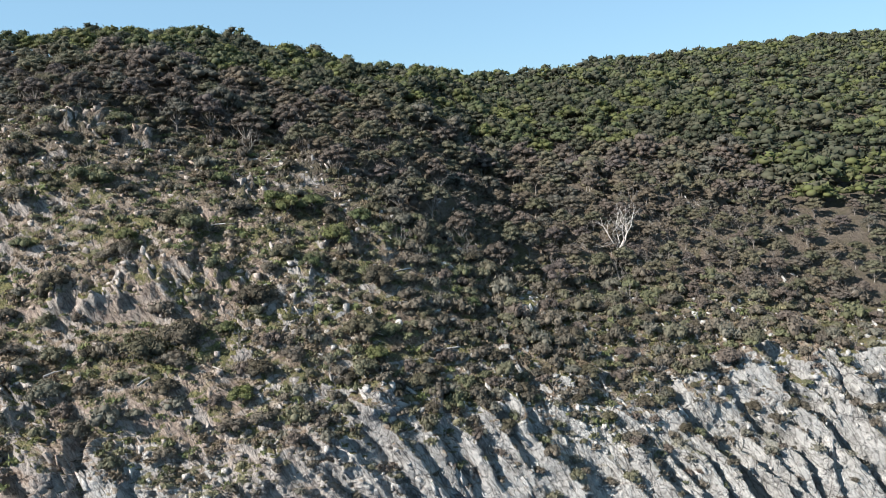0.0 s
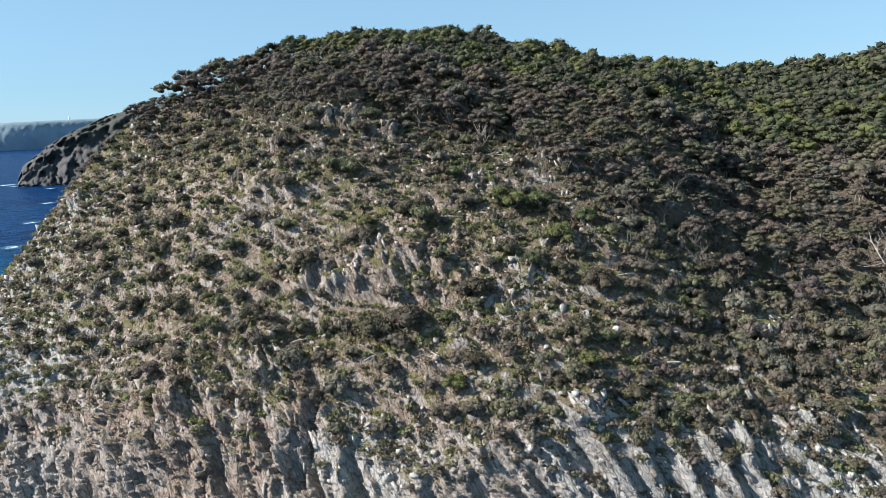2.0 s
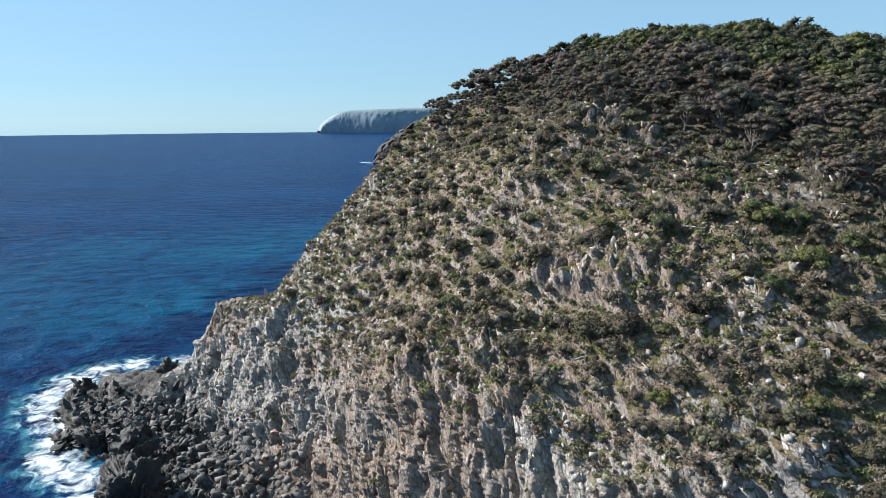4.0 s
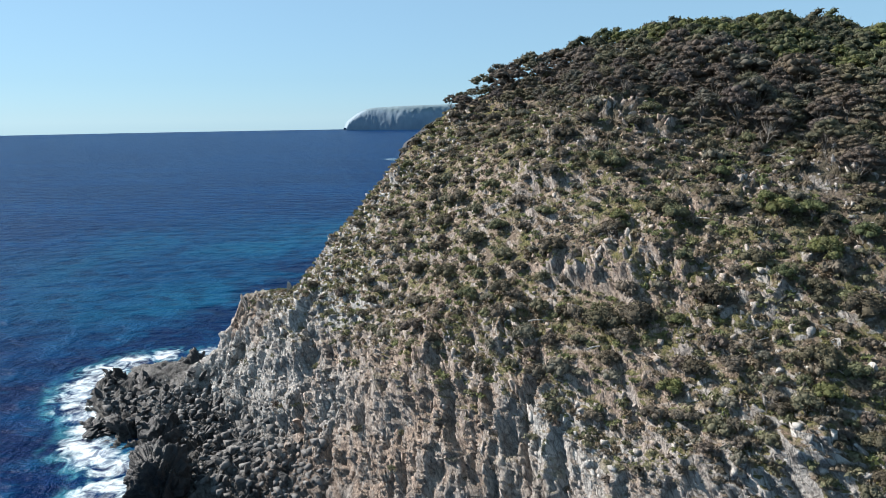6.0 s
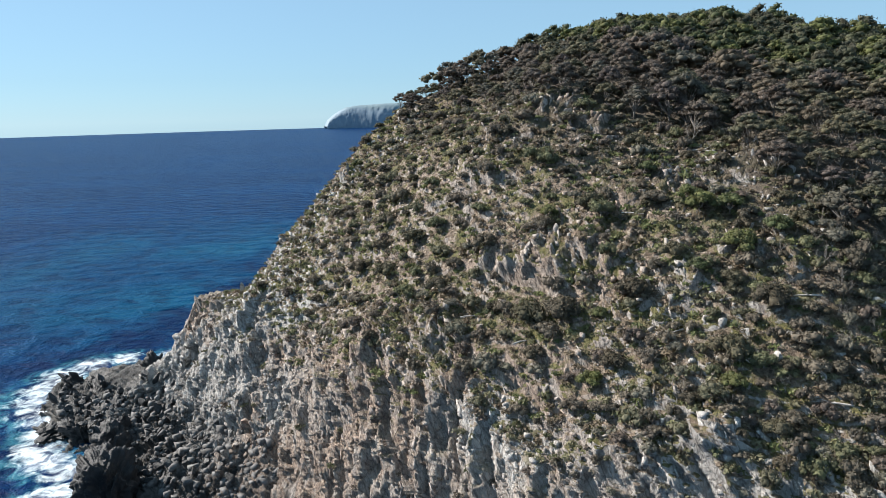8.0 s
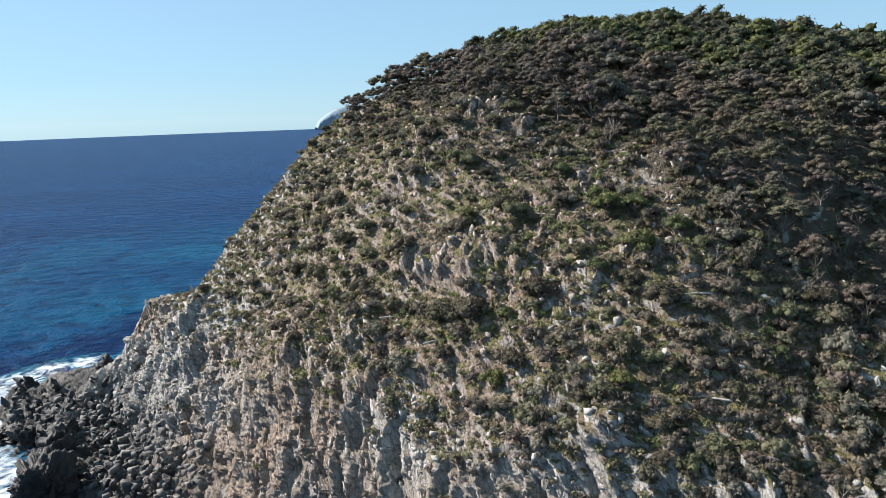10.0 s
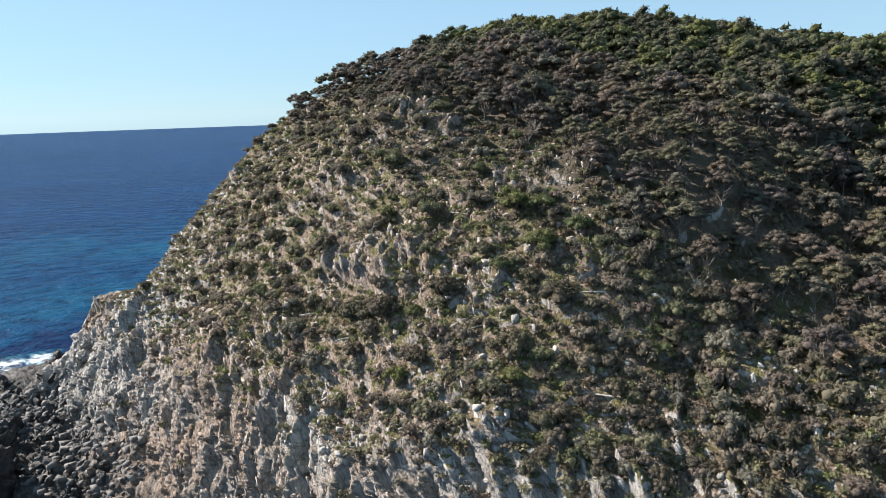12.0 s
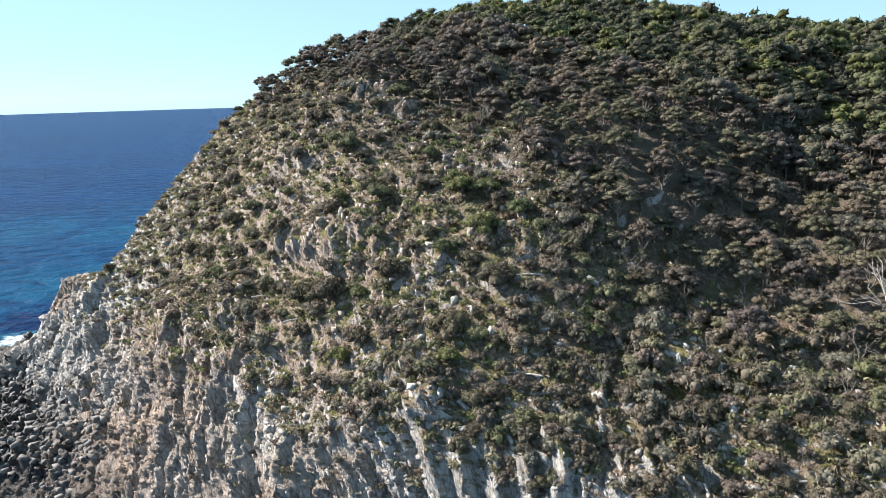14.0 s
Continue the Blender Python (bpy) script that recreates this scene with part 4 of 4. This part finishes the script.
# fallen trunks on the slope
log_kinds = [mesh_np("fallen_log", *join([tube([(-2.2, 0, 0.1), (-0.7, 0.12, 0.22), (0.9, -0.08, 0.25), (2.3, 0.1, 0.2)], [0.16, 0.13, 0.10, 0.04], 6), tube([(0.3, 0, 0.24), (1.1, 0.6, 0.5), (1.5, 0.9, 0.8)], [0.07, 0.05, 0.02], 4), tube([(-0.5, 0.1, 0.22), (-0.1, -0.5, 0.55)], [0.06, 0.02], 4)]), DEADWOOD) for _ in range(1)]
logs = darts(600, (-50, 50), (78, 112), lambda x, y: 7.0, lambda x, y, z, v, r: v > 2.1 and r < 0.3)[:26]
for k, p in enumerate(logs):
    ob = tagged(new("fallen_log", log_kinds[0]), "bleached fallen trunk lying on the slope", "log", "fallen logs")
    ob.matrix_world = put(p, rng.uniform(0.5, 1.1), rng.uniform(0, 6.283), 1.0, 0.3)

# ---- stones ----
def boulder(data, seed, cuts=10, rough=0.04):
    """A broken block: a rounded body cut by flat faces and roughened."""
    v = data[0].copy()
    r = np.random.default_rng(seed)
    for _ in range(cuts):
        d = r.normal(size=3)
        d /= np.linalg.norm(d)
        off = r.uniform(0.26, 0.62)
        over = np.clip(v @ d - off, 0, None)
        v -= over[:, None] * d
    v += rough * v * vnoise(v * 3 + seed, 0.8, seed)[:, None]
    return v, data[1]


stone_meshes = [mesh_np("boulder", *boulder(ICO3, s), ROCK) for s in range(6)]
wet_meshes = [mesh_np("shore_boulder", *boulder(ICO3, s + 20), WET) for s in range(4)]


def stone(name, data, m, label, group, category="boulder"):
    ob = tagged(new(name, data), label, category, group)
    ob.matrix_world = m
    return ob


def block(p, size, k, sink=0.3, tall=1.0):
    return Matrix.Translation(p + Vector((0, 0, size * (0.5 - sink)))) @ Euler((k * 1.3, k * 0.7, k * 2.1)).to_matrix().to_4x4() @ Matrix.Diagonal((size * 0.62, size * 0.5, size * 0.42 * tall, 1))


for k, (x, y, s) in enumerate(((17.9, 102.8, 1.7), (-7.3, 77, 2.2), (-6.3, 86.5, 1.7), (13.5, 96.3, 2.0), (19.5, 95, 2.0), (22.8, 102.7, 2.1), (-10.3, 87.2, 1.7), (-1.8, 87.2, 1.3), (4.5, 102.6, 1.4),
                               (0.3, 97.9, 2.1), (-11.8, 89.2, 1.6), (-18.7, 85.3, 1.0), (-42.1, 86.6, 2.1), (-81.3, 90, 2.4))):
    stone("boulder", stone_meshes[k % 6], block(spot(x, y)[0], s, k), "pale grey angular boulder on the slope", "slope boulders")
pillar = mesh_np("standing_stone", *boulder(ICO3, 77, 12, 0.06), ROCK)
for x, y, w, h in ((-132.3, 86.0, 1.9, 6.5), (-109, 102.5, 1.0, 3.0)):
    p = spot(x, y)[0]
    stone("standing_stone", pillar, Matrix.Translation(p + Vector((0, 0, h * 0.3))) @ Matrix.Rotation(0.12, 4, "Y") @ Matrix.Diagonal((w * 0.6, w * 0.5, h * 0.55, 1)), "upright pillar of pale grey rock", "", "rock")

def slab(seed):
    """A broken slab: eight uneven corners, the upper end narrower."""
    r = np.random.default_rng(seed)
    v = np.array([(x, y, z) for x in (-1, 1) for y in (-1, 1) for z in (-1, 1)], float)
    v[:, 1:] *= np.where(v[:, :1] < 0, r.uniform(0.35, 0.8), 1.0)
    v += r.uniform(-0.3, 0.3, (8, 3))
    f = [(0, 1, 3), (0, 3, 2), (4, 6, 7), (4, 7, 5), (0, 4, 5), (0, 5, 1), (2, 3, 7), (2, 7, 6), (0, 2, 6), (0, 6, 4), (1, 5, 7), (1, 7, 3)]
    return v, np.array(f)


slope_stones = darts(26000, (-142, 70), (66, 125), lambda x, y: 0.9 if x < -75 else 1.2, lambda x, y, z, v, r: v > 1.7 and not wooded(x, y) and (r > 0.1 or math.sin(0.35 * x + 1.2 * math.sin(0.3 * y)) > -0.2))
chips = [slab(s) for s in range(10)]
rubble = [(v * (0.85, 0.6, 0.5), f) for v, f in chips] + [(v * (0.6, 0.5, 0.85), f) for v, f in chips[:5]]
scatter("stones", rubble, slope_stones, 0.22 + 0.55 * rng.uniform(0, 1, len(slope_stones)) ** 2.2, ROCK, "grey stones and broken slabs on the slope", "stones")



def shatter(name, count, pick, size, label):
    """Broken flakes of rock that stand out of the face, long along the dip of the beds."""
    ii, jj = np.nonzero(pick)
    k = rng.choice(len(ii), count, replace=False)
    base = np.array([(0.46, 0.1, -0.86), (0.2, -0.97, 0.0), (0.86, 0.2, 0.46)])
    vs, fs = [], []
    for n, (i, j) in enumerate(zip(ii[k], jj[k])):
        v, f = chips[n % len(chips)]
        r = np.array(Euler(rng.normal(size=3) * 0.22).to_matrix())
        s = rng.uniform(*size) * (1.8 if n % 9 == 0 else 1.0)
        vs.append((v * (1.3, 0.7, 0.32) * s) @ base @ r + LAND[i, j] - LAND_N[i, j] * 0.25 * s)
        fs.append(f + n * len(v))
    return tagged(new(name, mesh_np(name, np.concatenate(vs), np.concatenate(fs), ROCK)), label, "rocks", kind="stuff")


east = LAND[..., 0] < 70
shatter("cliff_flakes", 1300, (LAND_V > 0.95) & (LAND_V < 2.3) & east & (LAND[..., 0] > -150), (0.25, 0.62), "broken flakes of schist along the cliff")
shatter("slope_flakes", 900, (LAND_V > 2.2) & (LAND_V < 4.0) & (ROCKY > 0.3) & east & (LAND[..., 0] > -135), (0.15, 0.45), "broken ledges of grey rock among the heath")

# the crags that crown the point: upright columns with clefts between them
crag_kinds = []
for k in range(4):
    v, f = boulder(ICO4, 300 + k, 14, 0.05)
    q = v * (2.2, 2.2, 5.0) + k * 11.0
    d = 0.5 * (blocks(q * (1, 1, 0.4), 1.2, 310 + k) - 0.5) + 0.28 * (blocks(q * (1, 1, 0.4), 0.6, 320 + k) - 0.5)
    out = v / (np.linalg.norm(v, axis=1, keepdims=True) + 1e-6)
    crag_kinds.append(mesh_np("crag", v + out * d[:, None] * (0.45, 0.45, 0.2), f, CRAG))
for k, (x, y, top, w, h) in enumerate(((-143.2, 79.2, 29.6, 3.6, 13), (-140.6, 78.6, 29.2, 3.0, 10), (-138.2, 79.4, 29.6, 3.4, 12), (-135.2, 79.2, 29.4, 3.0, 9), (-131.8, 79.8, 30.2, 3.2, 11), (-128.4, 79.2, 30.6, 2.8, 9), (-145.8, 78.2, 24.5, 3.2, 12), (-147.8, 76.8, 17, 3.4, 12), (-125.2, 78.8, 31.5, 3.0, 9))):
    stone("crag", crag_kinds[k % 4], Matrix.Translation((x + 0.25 * h, y, top - 0.5 * h)) @ Matrix.Rotation(-0.42, 4, "Y") @ Matrix.Rotation(k * 1.9, 4, "Z") @ Matrix.Diagonal((w * 0.8, w * 0.7, h * 0.72, 1)), "upright column of dark grey fractured rock", "crags of the point", "rock")

# broken outcrops on the open slope: leaning blocks that stand out of the ground
outcrop_kinds = []
for k in range(4):
    v, f = boulder(ICO3, 340 + k, 16, 0.05)
    outcrop_kinds.append(mesh_np("outcrop_block", v, f, ROCK))
for cx, cy, reach, count, tall in ((-20, 110.5, 4.5, 14, 2.2), (-47, 109.5, 5.0, 16, 2.4), (-57, 112, 4.0, 12, 2.6), (-30, 104.5, 4.0, 11, 2.0), (-37, 107.5, 4.0, 10, 1.8), (-41.5, 90.5, 6.0, 14, 2.4), (-12, 104, 4.0, 9, 1.6), (-103, 118, 5.0, 10, 2.8), (-96, 113, 4.0, 7, 2.0), (2, 86, 5.0, 9, 1.6), (14, 94, 6.0, 12, 1.6), (-72, 101, 5.0, 8, 1.5)):
    for k in range(count):
        a, r = k * 2.4, reach * math.sqrt((k + 0.3) / count)
        h = tall * rng.uniform(0.5, 1.25)
        p = spot(cx + 1.5 * r * math.cos(a), cy + 0.7 * r * math.sin(a))[0]
        stone("outcrop", outcrop_kinds[k % 4], Matrix.Translation(p - Vector((0, 0, h * 0.1))) @ Matrix.Rotation(-0.35 + rng.normal() * 0.15, 4, "Y") @ Matrix.Rotation(k * 1.9, 4, "Z") @ Matrix.Diagonal((h * rng.uniform(0.35, 0.6), h * rng.uniform(0.3, 0.5), h * 0.75, 1)), "leaning block of pale grey rock on the slope", "slope outcrops", "rock")
# the boulder shore under the point
shore = darts(4000, (-176, -92), (38, 72), lambda x, y: 1.7, lambda x, y, z, v, r: v < 1.25)
for k, p in enumerate(shore[:290]):
    grey = p.x > -122 + rng.uniform(-20, 16) and p.z > 4.5 and rng.uniform() < 0.7
    s = rng.uniform(1.2, 2.6) * (1.5 if rng.uniform() < 0.12 else 1)
    stone("shore_boulder", (stone_meshes if grey else wet_meshes)[k % 4], block(p, s, k, 0.25, 1.3), "grey sea-worn boulder on the shore" if grey else "dark wet boulder on the shore", "shore boulders")


rubble_spots = darts(9000, (-176, -84), (38, 76), lambda x, y: 0.85, lambda x, y, z, v, r: v < 1.12 and z > 1.5)
scatter("shore_rubble", [(v * (0.8, 0.65, 0.6), f) for v, f in chips], rubble_spots, 0.35 + 0.9 * rng.uniform(0, 1, len(rubble_spots)) ** 2, SHINGLE, "broken grey stones between the shore boulders", "stones")


def sea_rock(seed, size, p, turn):
    v, f = boulder(finer(*finer(*ICO4)) if size[0] > 15 else finer(*ICO4), seed, 9, 0.10)
    w = v * np.array(size) / 2
    out = v / (np.linalg.norm(v, axis=1, keepdims=True) + 1e-6)
    q = w @ np.array([(0.9, 0.3, 0.3), (-0.3, 0.9, -0.2), (-0.3, 0.1, 0.5)]) + seed * 9.0
    d = 2.8 * (blocks(q, 3.4, seed) - 0.4) + 1.6 * (blocks(q, 1.7, seed + 1) - 0.4) + 0.9 * (blocks(q, 0.9, seed + 2) - 0.4) + 0.6 * (blocks(q, 0.5, seed + 3) - 0.4) - 0.8 * np.abs(vnoise(q, 1.4, seed))
    w = w + out * d[:, None]
    ob = tagged(new("sea_rock", mesh_np("sea_rock", w, f, WET)), "jagged black rock mass washed by the surf", "rock", "sea rocks")
    ob.matrix_world = Matrix.Translation(p) @ Matrix.Rotation(turn, 4, "Z")


for k, (x, y, z, size, turn) in enumerate(((-180, 59, 1.0, (22, 13, 11), 0.5), (-166, 74.5, 4.5, (19, 8, 13), 0.55), (-157, 45, 0.5, (14, 8, 6), 0.3), (-148, 50, 1.0, (14, 9, 8), 0.9),
                                           (-165, 60, 3.5, (14, 11, 9), 1.2), (-124, 48, 2.5, (20, 12, 13), 0.5), (-112, 45, 3.0, (18, 12, 14), 0.2), (-135, 54, 3.5, (11, 9, 8), 0.0))):
    sea_rock(60 + k, size, Vector((x, y, z)), turn)

# the light tower on the far cape
tower = new("lighthouse")
part("shaft", mesh_np("light_shaft", *tube([(0, 0, -3), (0, 0, 14)], [5, 3.8], 10), WHITE), tower)
part("lantern", mesh_np("light_lantern", *tube([(0, 0, 14), (0, 0, 17), (0, 0, 19)], [4.2, 4.2, 0.3], 10), WHITE), tower)
tower.location = (-3525, 3215, 158)
tagged(tower, "small white light tower on the far cape", "lighthouse")
